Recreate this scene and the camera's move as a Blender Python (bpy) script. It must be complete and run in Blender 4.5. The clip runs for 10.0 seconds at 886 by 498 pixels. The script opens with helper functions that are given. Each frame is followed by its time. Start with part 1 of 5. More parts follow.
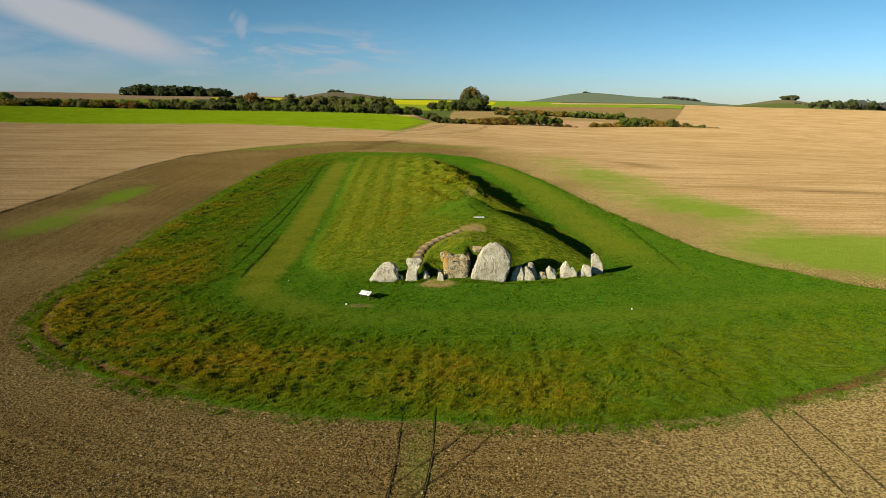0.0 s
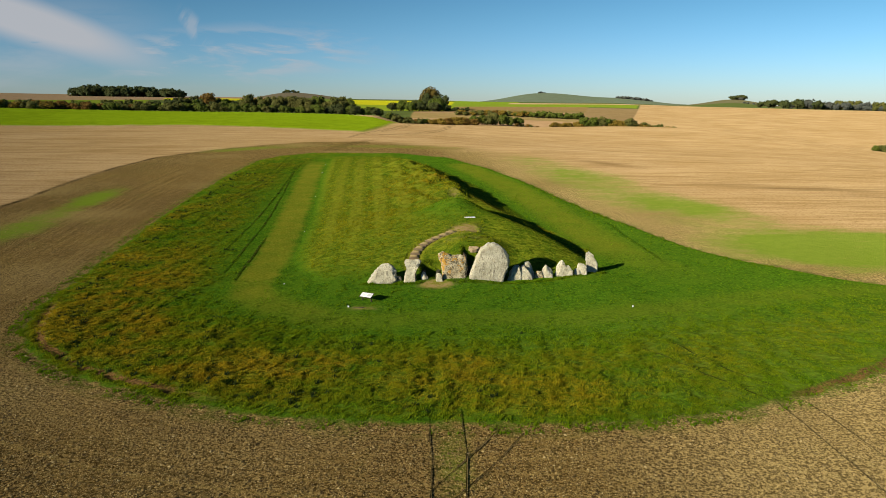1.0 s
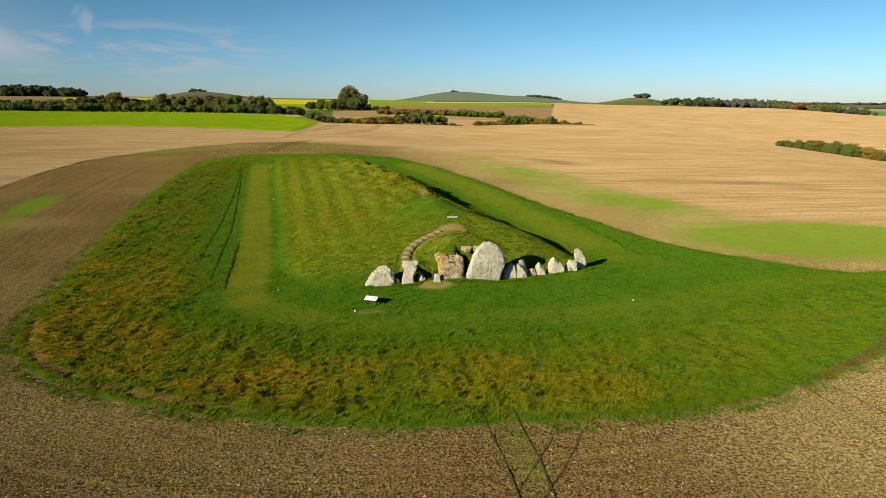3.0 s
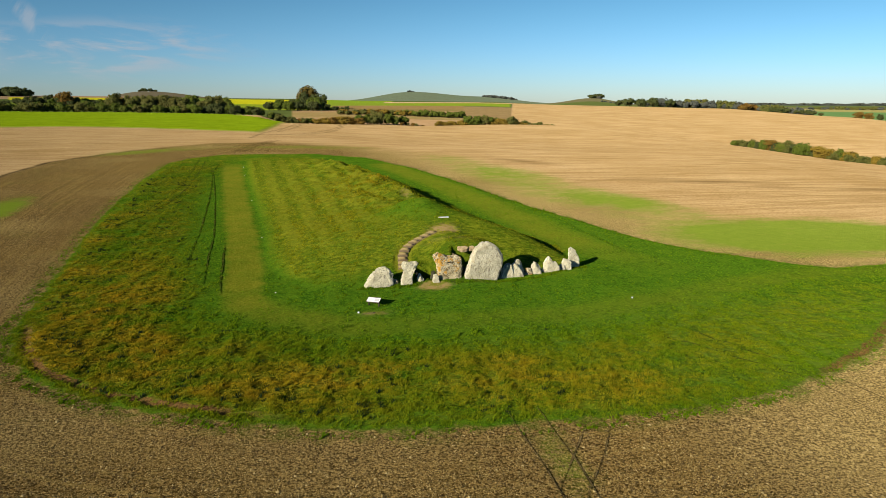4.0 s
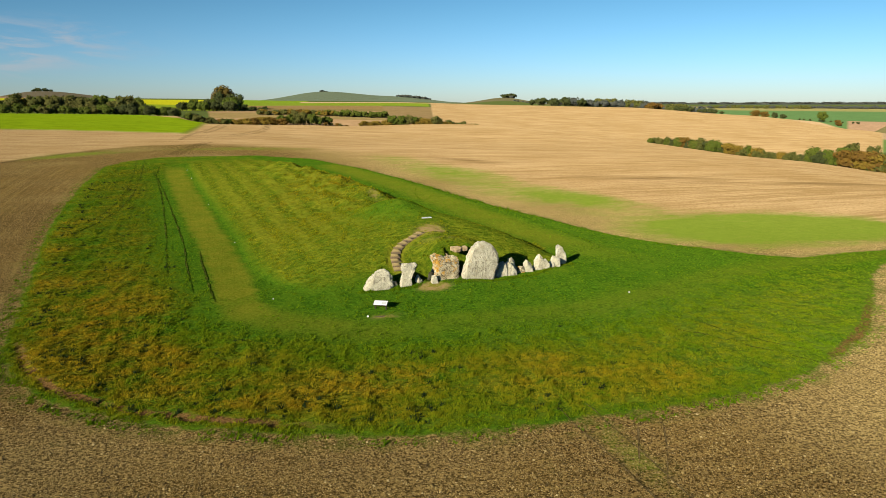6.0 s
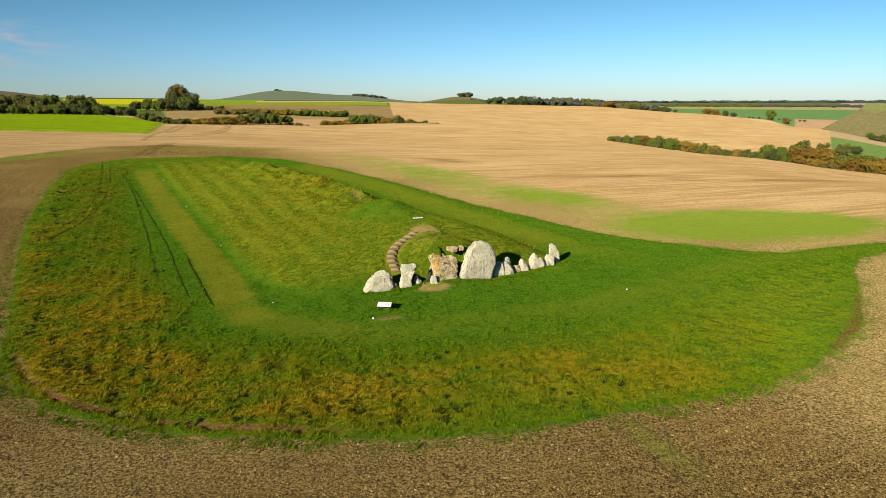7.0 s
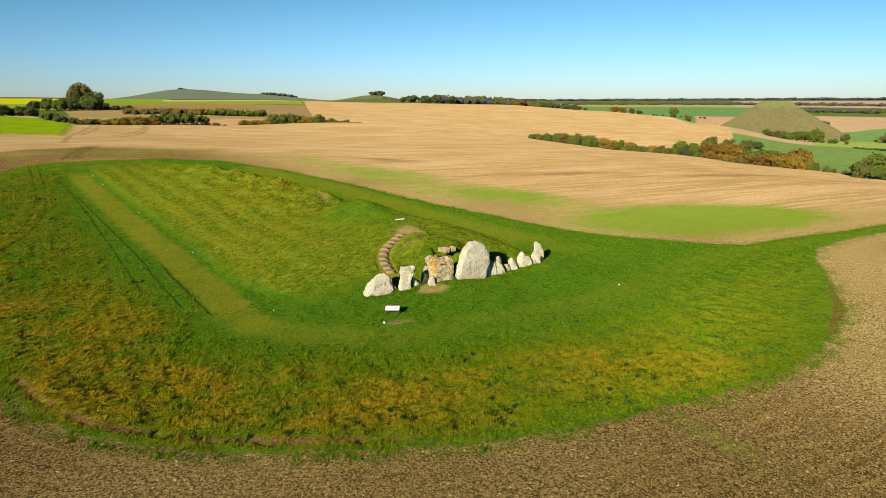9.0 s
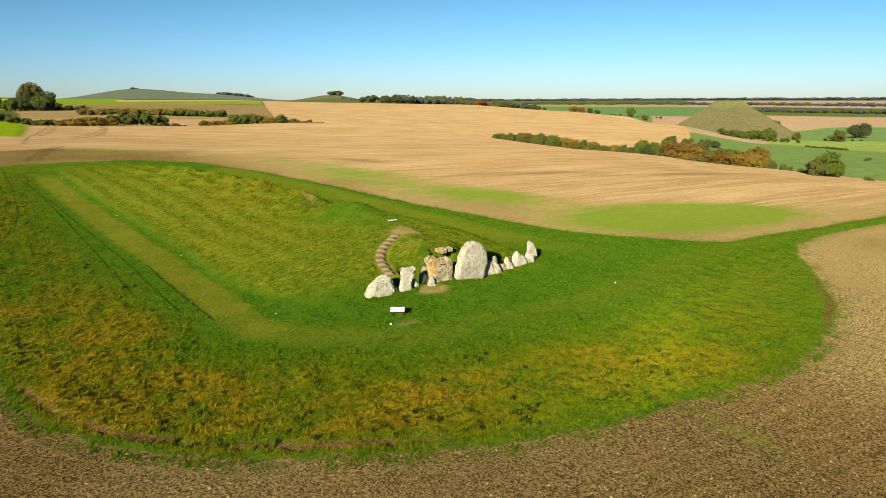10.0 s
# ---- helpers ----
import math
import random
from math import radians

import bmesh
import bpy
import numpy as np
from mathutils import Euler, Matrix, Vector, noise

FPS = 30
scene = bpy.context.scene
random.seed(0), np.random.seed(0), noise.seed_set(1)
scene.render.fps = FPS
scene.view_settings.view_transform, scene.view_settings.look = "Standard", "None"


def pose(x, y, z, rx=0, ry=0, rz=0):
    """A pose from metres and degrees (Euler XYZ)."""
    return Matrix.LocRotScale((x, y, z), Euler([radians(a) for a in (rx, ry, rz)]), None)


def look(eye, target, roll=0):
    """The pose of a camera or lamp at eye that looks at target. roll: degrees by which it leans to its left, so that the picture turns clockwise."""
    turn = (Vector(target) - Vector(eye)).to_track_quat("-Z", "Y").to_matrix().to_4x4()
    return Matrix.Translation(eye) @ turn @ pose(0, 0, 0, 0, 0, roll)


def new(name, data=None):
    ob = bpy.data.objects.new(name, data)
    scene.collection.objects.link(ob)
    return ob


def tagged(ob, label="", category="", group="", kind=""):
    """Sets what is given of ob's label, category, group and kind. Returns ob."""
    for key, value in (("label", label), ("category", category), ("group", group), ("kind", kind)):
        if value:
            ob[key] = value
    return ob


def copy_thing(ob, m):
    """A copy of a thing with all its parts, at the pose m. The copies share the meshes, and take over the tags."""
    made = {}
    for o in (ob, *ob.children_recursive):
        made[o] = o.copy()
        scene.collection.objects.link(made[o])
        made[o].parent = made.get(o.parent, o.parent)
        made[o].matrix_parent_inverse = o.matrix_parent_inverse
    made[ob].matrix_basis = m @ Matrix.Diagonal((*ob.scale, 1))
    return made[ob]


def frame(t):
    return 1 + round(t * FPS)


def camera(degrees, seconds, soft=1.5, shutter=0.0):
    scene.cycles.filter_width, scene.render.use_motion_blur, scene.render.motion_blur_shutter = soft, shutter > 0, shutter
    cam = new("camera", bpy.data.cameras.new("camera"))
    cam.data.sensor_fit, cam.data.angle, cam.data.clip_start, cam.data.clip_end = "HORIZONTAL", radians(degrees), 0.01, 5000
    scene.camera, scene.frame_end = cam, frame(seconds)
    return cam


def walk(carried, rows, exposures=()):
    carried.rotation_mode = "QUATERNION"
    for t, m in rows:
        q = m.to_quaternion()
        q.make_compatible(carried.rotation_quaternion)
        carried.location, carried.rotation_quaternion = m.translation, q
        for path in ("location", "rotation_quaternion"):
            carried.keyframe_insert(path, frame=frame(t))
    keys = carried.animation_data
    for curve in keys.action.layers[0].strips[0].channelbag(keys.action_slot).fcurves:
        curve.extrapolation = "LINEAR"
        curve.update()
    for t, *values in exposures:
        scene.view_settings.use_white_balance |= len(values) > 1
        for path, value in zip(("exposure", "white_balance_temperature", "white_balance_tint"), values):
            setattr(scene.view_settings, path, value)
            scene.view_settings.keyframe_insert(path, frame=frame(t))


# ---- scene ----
cam = camera(63.1, 10.0, soft=0.72)
PATH = [
    (0.0, (0.411, 0.343, 15.464), (0.025, 54.439, 4.452), 0.2),
    (0.5, (-1.316, 0.432, 15.459), (-0.101, 54.501, 4.474), 0.1),
    (1.0, (-3.033, 0.572, 15.46), (-0.19, 54.585, 4.475), 0.1),
    (1.5, (-4.747, 0.787, 15.463), (-0.304, 54.717, 4.451), 0.0),
    (2.0, (-6.411, 1.029, 15.494), (-0.394, 54.794, 4.454), 0.1),
    (2.5, (-8.152, 1.264, 15.56), (-0.535, 54.808, 4.492), -0.0),
    (4.0, (-13.347, 2.344, 15.558), (-0.872, 54.977, 4.491), -0.0),
    (4.5, (-14.956, 2.812, 15.542), (-0.991, 55.059, 4.474), -0.0),
    (5.0, (-16.588, 3.316, 15.544), (-1.076, 55.121, 4.477), -0.1),
    (5.5, (-18.278, 3.887, 15.568), (-1.193, 55.195, 4.501), -0.1),
    (7.0, (-23.084, 5.972, 15.683), (-1.473, 55.514, 4.505), -0.2),
    (7.5, (-24.677, 6.772, 15.745), (-1.548, 55.624, 4.539), -0.2),
    (8.0, (-26.216, 7.584, 15.804), (-1.652, 55.719, 4.543), -0.3),
    (8.5, (-27.73, 8.447, 15.851), (-1.703, 55.808, 4.562), -0.3),
    (9.0, (-29.204, 9.353, 15.892), (-1.742, 55.886, 4.576), -0.3),
    (9.5, (-30.596, 10.243, 15.948), (-1.837, 55.976, 4.632), -0.3),
    (10.0, (-32.042, 11.117, 15.962), (-1.958, 56.022, 4.618), -0.3),
]
walk(cam, [(t, look(eye, target, roll)) for t, eye, target, roll in PATH], [(0.0, 0.50), (5.0, 0.52), (10.0, 0.58)])

# ---------------------------------------------------------------- light
SUN_ELEVATION, SUN_AZIMUTH = 18.6, 231.5   # degrees; azimuth clockwise from +y, where the light comes from
world = bpy.data.worlds.new("sky")
scene.world = world
world.use_nodes = True
wn, wl = world.node_tree.nodes, world.node_tree.links
wn.clear()


def sky_node(kind, **values):
    n = wn.new(kind)
    for key, value in values.items():
        if hasattr(value, "is_linked"):
            wl.new(value, n.inputs[key])
        else:
            n.inputs[key].default_value = value
    return n


def sky_math(op, a, b):
    n = wn.new("ShaderNodeMath")
    n.operation = op
    for k, v in enumerate((a, b)):
        if hasattr(v, "is_linked"):
            wl.new(v, n.inputs[k])
        else:
            n.inputs[k].default_value = v
    return n.outputs[0]


def sky_mix(fac, a, b, kind="MIX"):
    n = wn.new("ShaderNodeMix")
    n.data_type, n.blend_type = "RGBA", kind
    for key, v in (("Factor", fac), ("A", a), ("B", b)):
        if hasattr(v, "is_linked"):
            wl.new(v, n.inputs[key])
        else:
            n.inputs[key].default_value = v
    return n.outputs["Result"]


def sky_step(value, lo, hi, top=1.0):
    n = sky_node("ShaderNodeMapRange", **{"Value": value, "From Min": lo, "From Max": hi, "To Max": top})
    n.interpolation_type = "SMOOTHSTEP"
    return n.outputs["Result"]


w_sky = wn.new("ShaderNodeTexSky")
w_sky.sky_type, w_sky.sun_disc = "NISHITA", False
w_sky.sun_elevation, w_sky.sun_rotation = radians(SUN_ELEVATION), radians(SUN_AZIMUTH)
w_sky.altitude, w_sky.air_density, w_sky.dust_density, w_sky.ozone_density = 150, 1.0, 0.1, 2.5
w_dir = wn.new("ShaderNodeTexCoord").outputs["Generated"]
w_up = sky_node("ShaderNodeSeparateXYZ", Vector=w_dir).outputs["Z"]
w_clear = sky_node("ShaderNodeGamma", Color=w_sky.outputs["Color"], Gamma=1.55).outputs["Color"]
# clear autumn air: pale at the horizon, deep blue above
w_clear = sky_mix(1.0, w_clear, sky_mix(sky_step(w_up, 0.0, 0.14), (0.284, 0.394, 0.720, 1.0), (0.300, 0.418, 0.482, 1.0)), "MULTIPLY")


def cloud(bearing, lift, wide, high, lean):
    """A soft patch of cirrus at a bearing and elevation in degrees, with its half-sizes in degrees and its lean."""
    b = radians(bearing)
    turn = sky_node("ShaderNodeVectorRotate", Vector=w_dir, Axis=(0, 0, 1), Angle=b).outputs[0]
    turn = sky_node("ShaderNodeVectorRotate", Vector=turn, Axis=(1, 0, 0), Angle=radians(-lift)).outputs[0]
    turn = sky_node("ShaderNodeVectorRotate", Vector=turn, Axis=(0, 1, 0), Angle=radians(lean)).outputs[0]
    off = sky_node("ShaderNodeMapping", Vector=turn, Location=(0, -1.0 / math.radians(40), 0), Scale=(1 / radians(wide), 1 / radians(40), 1 / radians(high)))
    grad = wn.new("ShaderNodeTexGradient")
    grad.gradient_type = "SPHERICAL"
    wl.new(off.outputs[0], grad.inputs["Vector"])
    return sky_step(grad.outputs["Fac"], 0.0, 0.75)


def streaks(lean, scale, detail):
    turn = sky_node("ShaderNodeVectorRotate", Vector=w_dir, Axis=(0, 1, 0), Angle=radians(lean)).outputs[0]
    m = sky_node("ShaderNodeMapping", Vector=turn, Scale=(scale, scale, scale * 5.5)).outputs[0]
    return sky_node("ShaderNodeTexNoise", Vector=m, Scale=1.0, Detail=detail, Roughness=0.58, Distortion=0.4).outputs["Fac"]


w_soft, w_fine = streaks(14, 4.0, 5.0), streaks(-3, 9.0, 8.0)
w_mix = sky_math("ADD", sky_math("MULTIPLY", w_soft, 0.6), sky_math("MULTIPLY", w_fine, 0.4))
w_band = sky_math("MULTIPLY", cloud(-26.0, 5.3, 11.0, 2.1, -17), sky_step(w_mix, 0.27, 0.37))
w_thin = sky_math("MULTIPLY", cloud(-29, 3.4, 14, 4.6, 10), sky_step(w_mix, 0.32, 0.56, 0.36))
w_veil = sky_math("MAXIMUM", w_band, w_thin)
w_wisp = sky_math("MULTIPLY", cloud(-13, 3.4, 15, 2.6, 4), sky_step(w_fine, 0.44, 0.64, 0.75))
w_plume = sky_math("MULTIPLY", cloud(-15.3, 5.2, 0.9, 2.4, 35), sky_step(streaks(60, 14.0, 8.0), 0.44, 0.66, 0.45))
w_cover = sky_math("MINIMUM", sky_math("MAXIMUM", sky_math("MAXIMUM", w_veil, w_wisp), w_plume), 0.93)
w_color = sky_mix(w_cover, w_clear, (7.0, 7.2, 7.7, 1.0))
w_bg = sky_node("ShaderNodeBackground", Color=w_color, Strength=0.046)
wl.new(w_bg.outputs[0], wn.new("ShaderNodeOutputWorld").inputs["Surface"])

sun_data = bpy.data.lights.new("sun", "SUN")
sun_data.energy, sun_data.angle, sun_data.color = 4.8, radians(0.5), (1.0, 0.90, 0.73)
sun = new("sun", sun_data)
sun_from = Vector((math.sin(radians(SUN_AZIMUTH)) * math.cos(radians(SUN_ELEVATION)), math.cos(radians(SUN_AZIMUTH)) * math.cos(radians(SUN_ELEVATION)), math.sin(radians(SUN_ELEVATION))))
sun.matrix_world = look(sun_from * 300, (0, 0, 0))

# ---------------------------------------------------------------- node helpers
class Nodes:
    """Small wrapper to write node materials in few lines."""

    def __init__(self, name, rough=0.9, spec=0.2):
        self.mat = bpy.data.materials.new(name)
        self.mat.use_nodes = True
        self.tree = self.mat.node_tree
        self.bsdf = self.tree.nodes["Principled BSDF"]
        self.bsdf.inputs["Roughness"].default_value = rough
        self.bsdf.inputs["Specular IOR Level"].default_value = spec
        self.bsdf.inputs["Diffuse Roughness"].default_value = 1.0 if rough > 0.7 else 0.2

    def put(self, socket, value):
        if hasattr(value, "is_linked"):
            self.tree.links.new(value, socket)
        elif isinstance(value, tuple) and len(value) == 3 and socket.type == "RGBA":
            socket.default_value = (*value, 1.0)
        else:
            socket.default_value = value

    def node(self, kind, **values):
        n = self.tree.nodes.new(kind)
        for key, value in values.items():
            self.put(n.inputs[key], value)
        return n

    def place(self, scale=(1, 1, 1), turn=0.0, kind="Object"):
        co = self.node("ShaderNodeTexCoord")
        m = self.node("ShaderNodeMapping", Scale=scale, Rotation=(0, 0, radians(turn)))
        self.tree.links.new(co.outputs[kind], m.inputs["Vector"])
        return m.outputs["Vector"]

    def noise(self, scale, detail=4.0, rough=0.55, vector=None, distortion=0.0):
        n = self.node("ShaderNodeTexNoise", Scale=scale, Detail=detail, Roughness=rough, Distortion=distortion)
        self.put(n.inputs["Vector"], vector if vector is not None else self.place())
        return n.outputs["Fac"]

    def cells(self, scale, vector=None, out="Distance", feature="F1"):
        n = self.tree.nodes.new("ShaderNodeTexVoronoi")
        n.feature = feature
        n.inputs["Scale"].default_value = scale
        self.put(n.inputs["Vector"], vector if vector is not None else self.place())
        return n.outputs[out]

    def step(self, value, lo, hi, a=0.0, b=1.0):
        n = self.tree.nodes.new("ShaderNodeMapRange")
        n.interpolation_type = "SMOOTHSTEP"
        for key, v in (("Value", value), ("From Min", lo), ("From Max", hi), ("To Min", a), ("To Max", b)):
            self.put(n.inputs[key], v)
        return n.outputs["Result"]

    def mix(self, fac, a, b, kind="MIX"):
        n = self.tree.nodes.new("ShaderNodeMix")
        n.data_type, n.blend_type = "RGBA", kind
        self.put(n.inputs["Factor"], fac)
        self.put(n.inputs["A"], a)
        self.put(n.inputs["B"], b)
        return n.outputs["Result"]

    def math(self, op, a, b=0.0):
        n = self.tree.nodes.new("ShaderNodeMath")
        n.operation = op
        self.put(n.inputs[0], a)
        self.put(n.inputs[1], b)
        return n.outputs[0]

    def attribute(self, name, out="Fac"):
        n = self.tree.nodes.new("ShaderNodeAttribute")
        n.attribute_name = name
        return n.outputs[out]

    def random(self):
        return self.node("ShaderNodeObjectInfo").outputs["Random"]

    def island(self):
        return self.node("ShaderNodeNewGeometry").outputs["Random Per Island"]

    def bump(self, height, strength, distance):
        n = self.node("ShaderNodeBump", Strength=strength, Distance=distance)
        self.put(n.inputs["Height"], height)
        self.put(self.bsdf.inputs["Normal"], n.outputs["Normal"])

    def done(self, color, rough=None):
        self.put(self.bsdf.inputs["Base Color"], color)
        if rough is not None:
            self.put(self.bsdf.inputs["Roughness"], rough)
        return self.mat


def grass_tone(n, flat):
    """Lush to dry grass by the share of rough growth; the mound's sward is paler."""
    g_fine = n.noise(4.2, 6, 0.7, flat)
    g_mid = n.noise(0.6, 5, 0.68, flat)
    g_big = n.noise(0.16, 4, 0.6, flat, 0.6)
    streak = n.noise(1.0, 7, 0.75, n.place((1.3, 2.6, 1.0), -30), 0.8)
    lush = n.mix(n.step(g_fine, 0.40, 0.60), (0.024, 0.072, 0.0040), (0.068, 0.152, 0.0070))
    lush = n.mix(n.step(g_mid, 0.42, 0.62, 0.0, 0.6), lush, (0.074, 0.142, 0.0075))
    pale = n.mix(n.step(streak, 0.41, 0.59), (0.058, 0.090, 0.0045), (0.172, 0.205, 0.0120))
    pale = n.mix(n.step(g_fine, 0.54, 0.64, 0.0, 0.6), pale, (0.030, 0.058, 0.004))
    lush = n.mix(n.math("MULTIPLY", n.attribute("sward"), n.step(g_mid, 0.25, 0.65, 0.35, 0.95)), lush, pale)
    dry_t = n.mix(n.step(streak, 0.40, 0.60), (0.062, 0.066, 0.0050), (0.235, 0.205, 0.0140))
    dry_t = n.mix(n.step(g_fine, 0.53, 0.63, 0.0, 0.7), dry_t, (0.035, 0.044, 0.004))
    dry_t = n.mix(n.step(g_mid, 0.50, 0.64, 0.0, 0.7), dry_t, (0.215, 0.165, 0.0120))
    share = n.math("ADD", n.math("MULTIPLY", g_mid, 0.65), n.math("MULTIPLY", g_big, 0.75))
    dry_or_lit = n.math("MULTIPLY", n.attribute("rough"), n.step(share, 0.48, 0.74, 0.10, 0.95))
    return n.mix(dry_or_lit, lush, dry_t), g_fine


def make_ground():
    n = Nodes("ground_cover", 0.95, 0.0)
    flat = n.place()
    wob = n.noise(1.3, 5, 0.65, flat)
    wob_big = n.noise(0.12, 4, 0.6, flat)
    wobble = n.math("SUBTRACT", n.math("ADD", n.math("MULTIPLY", wob, 1.4), n.math("MULTIPLY", wob_big, 1.2)), 1.3)

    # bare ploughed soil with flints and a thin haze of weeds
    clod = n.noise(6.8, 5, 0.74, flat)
    # near-black end of this mix imitates shadow between the clods
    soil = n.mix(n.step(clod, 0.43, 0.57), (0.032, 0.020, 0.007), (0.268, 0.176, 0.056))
    soil = n.mix(n.step(n.noise(0.09, 4, 0.6, flat), 0.35, 0.7, 0.0, 0.35), soil, (0.19, 0.125, 0.032))
    line = n.node("ShaderNodeCombineXYZ", X=n.math("MULTIPLY", n.attribute("turf"), 1.7), Y=n.math("MULTIPLY", n.noise(0.05, 2, 0.5, flat), 2.0)).outputs[0]
    furrow = n.noise(1.0, 4, 0.7, line)
    soil = n.mix(n.step(furrow, 0.50, 0.62, 0.0, 0.42), soil, (0.075, 0.051, 0.014))
    soil = n.mix(n.step(furrow, 0.47, 0.36, 0.0, 0.35), soil, (0.27, 0.195, 0.055))
    flint_d = n.cells(7.5, flat)
    flint_r = n.cells(7.5, flat, "Color")
    flint = n.math("MULTIPLY", n.step(flint_d, 0.30, 0.18), n.step(flint_r, 0.45, 0.6))
    flint_s = n.math("MULTIPLY", n.step(n.cells(14.0, flat), 0.40, 0.22), n.step(n.cells(14.0, flat, "Color"), 0.45, 0.6))
    flint = n.math("MAXIMUM", flint, n.math("MULTIPLY", flint_s, 0.8))
    soil = n.mix(n.math("MULTIPLY", flint, 0.85), soil, (0.50, 0.38, 0.150))
    # dark dots painted as the shade inside small hollows
    pit_shade = n.math("MULTIPLY", n.step(n.cells(3.6, flat), 0.30, 0.14), n.step(n.cells(3.6, flat, "Color"), 0.45, 0.6))
    soil = n.mix(n.math("MULTIPLY", pit_shade, 0.8), soil, (0.030, 0.021, 0.008))
    weeds = n.math("MULTIPLY", n.step(n.noise(0.16, 5, 0.7, flat), 0.52, 0.72), n.step(n.noise(3.0, 4, 0.7, flat), 0.42, 0.7))
    weeds = n.math("MULTIPLY", weeds, 0.5)
    soil = n.mix(weeds, soil, (0.10, 0.13, 0.022))

    # soil lightened eastward, imitating the bright backscatter opposite the sun
    soil = n.mix(n.math("MULTIPLY", n.attribute("dry_or_lit"), 0.8), soil, n.mix(n.step(clod, 0.42, 0.59), (0.135, 0.096, 0.034), (0.54, 0.405, 0.155)))
    # pale stubble, drilled in long rows
    rows = n.noise(1.0, 5, 0.6, n.place((0.045, 0.9, 1.0), -8))
    rows_wide = n.noise(1.0, 3, 0.5, n.place((0.012, 0.16, 1.0), -10))
    fine = n.noise(2.4, 5, 0.7, flat)
    stub = n.mix(n.step(rows, 0.40, 0.62), (0.315, 0.207, 0.088), (0.455, 0.316, 0.150))
    stub = n.mix(n.step(rows_wide, 0.40, 0.72, 0.0, 0.6), stub, (0.515, 0.360, 0.178))
    stub = n.mix(n.step(n.noise(0.035, 5, 0.65, flat), 0.42, 0.66, 0.0, 0.45), stub, (0.30, 0.190, 0.072))
    stub = n.mix(n.step(fine, 0.48, 0.62, 0.0, 0.5), stub, (0.205, 0.132, 0.044))
    thin_rows = n.noise(1.0, 4, 0.65, n.place((0.10, 3.2, 1.0), -8))
    stub = n.mix(n.step(thin_rows, 0.50, 0.66, 0.0, 0.32), stub, (0.21, 0.130, 0.045))
    stub = n.mix(n.attribute("worn"), stub, n.mix(n.step(rows, 0.35, 0.65), (0.105, 0.064, 0.024), (0.25, 0.160, 0.062)))

    # regrowth: thin young green over soil and stubble
    bare = n.mix(n.attribute("stubble"), soil, stub)
    young = n.mix(n.noise(1.1, 5, 0.65, flat), (0.100, 0.172, 0.010), (0.185, 0.258, 0.024))
    mottle = n.math("ADD", n.attribute("regrowth"), n.math("MULTIPLY", n.math("SUBTRACT", n.noise(0.4, 8, 0.78, n.place((0.6, 1.0, 1.0), -14)), 0.5), 1.7))
    thin = n.math("MULTIPLY", n.step(mottle, 0.08, 0.95), n.step(n.attribute("regrowth"), 0.04, 0.40, 0.0, 0.9))
    bare = n.mix(thin, bare, young)
    bare = n.mix(n.attribute("rut"), bare, (0.040, 0.027, 0.010))

    # grass: lush, rough-tussock and mown tones
    grass, g_fine = grass_tone(n, flat)
    # the same painted sun hotspot, carried into the grass colour
    grass = n.mix(n.math("MULTIPLY", n.attribute("dry_or_lit"), n.step(wob, 0.35, 0.65, 0.10, 0.42)), grass, (0.150, 0.185, 0.020))
    mown = n.mix(n.step(g_fine, 0.3, 0.7), (0.118, 0.132, 0.008), (0.198, 0.192, 0.018))
    grass = n.mix(n.math("MULTIPLY", n.attribute("mown"), n.step(n.noise(0.35, 4, 0.65, flat), 0.3, 0.65, 0.55, 0.95)), grass, mown)
    grass = n.mix(n.math("MULTIPLY", n.attribute("stripe"), 0.45), grass, n.mix(g_fine, (0.130, 0.150, 0.010), (0.220, 0.215, 0.016)))
    grass = n.mix(n.math("MULTIPLY", n.attribute("trod"), n.step(n.noise(1.6, 6, 0.75, flat), 0.40, 0.58, 0.05, 0.95)), grass, (0.28, 0.195, 0.085))
    grass = n.mix(n.math("MULTIPLY", n.attribute("rut"), 0.9), grass, (0.018, 0.028, 0.006))

    edge = n.math("ADD", n.attribute("turf"), wobble)
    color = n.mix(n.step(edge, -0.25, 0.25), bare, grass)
    # scuffed earth lip round the turf
    scar = n.math("ADD", n.attribute("scar"), n.math("MULTIPLY", wobble, 0.6))
    lip = n.math("MULTIPLY", n.step(scar, -0.45, -0.2), n.step(scar, 0.45, 0.15))
    lip = n.math("MULTIPLY", lip, n.math("MULTIPLY", n.attribute("lip"), n.step(n.noise(0.9, 5, 0.7, flat), 0.37, 0.50)))
    color = n.mix(lip, color, n.mix(n.step(clod, 0.35, 0.65), (0.060, 0.035, 0.012), (0.215, 0.120, 0.040)))
    fringe = n.math("MULTIPLY", n.step(edge, -2.2, -0.2), n.step(n.noise(0.8, 4, 0.7, flat), 0.42, 0.6))
    fringe = n.math("MULTIPLY", fringe, n.step(edge, 0.3, -0.1))
    color = n.mix(n.math("MULTIPLY", fringe, 0.55), color, (0.060, 0.098, 0.008))

    # crops of the farther fields
    tint = n.attribute("crop", "Color")
    far = n.mix(n.step(n.noise(0.03, 5, 0.65, flat), 0.35, 0.7, 0.0, 0.30), tint, n.mix(1.0, tint, (0.72, 0.70, 0.62), "MULTIPLY"))
    far = n.mix(n.step(n.noise(0.22, 6, 0.7, flat), 0.42, 0.64, 0.0, 0.5), far, n.mix(1.0, tint, (0.62, 0.66, 0.6), "MULTIPLY"))
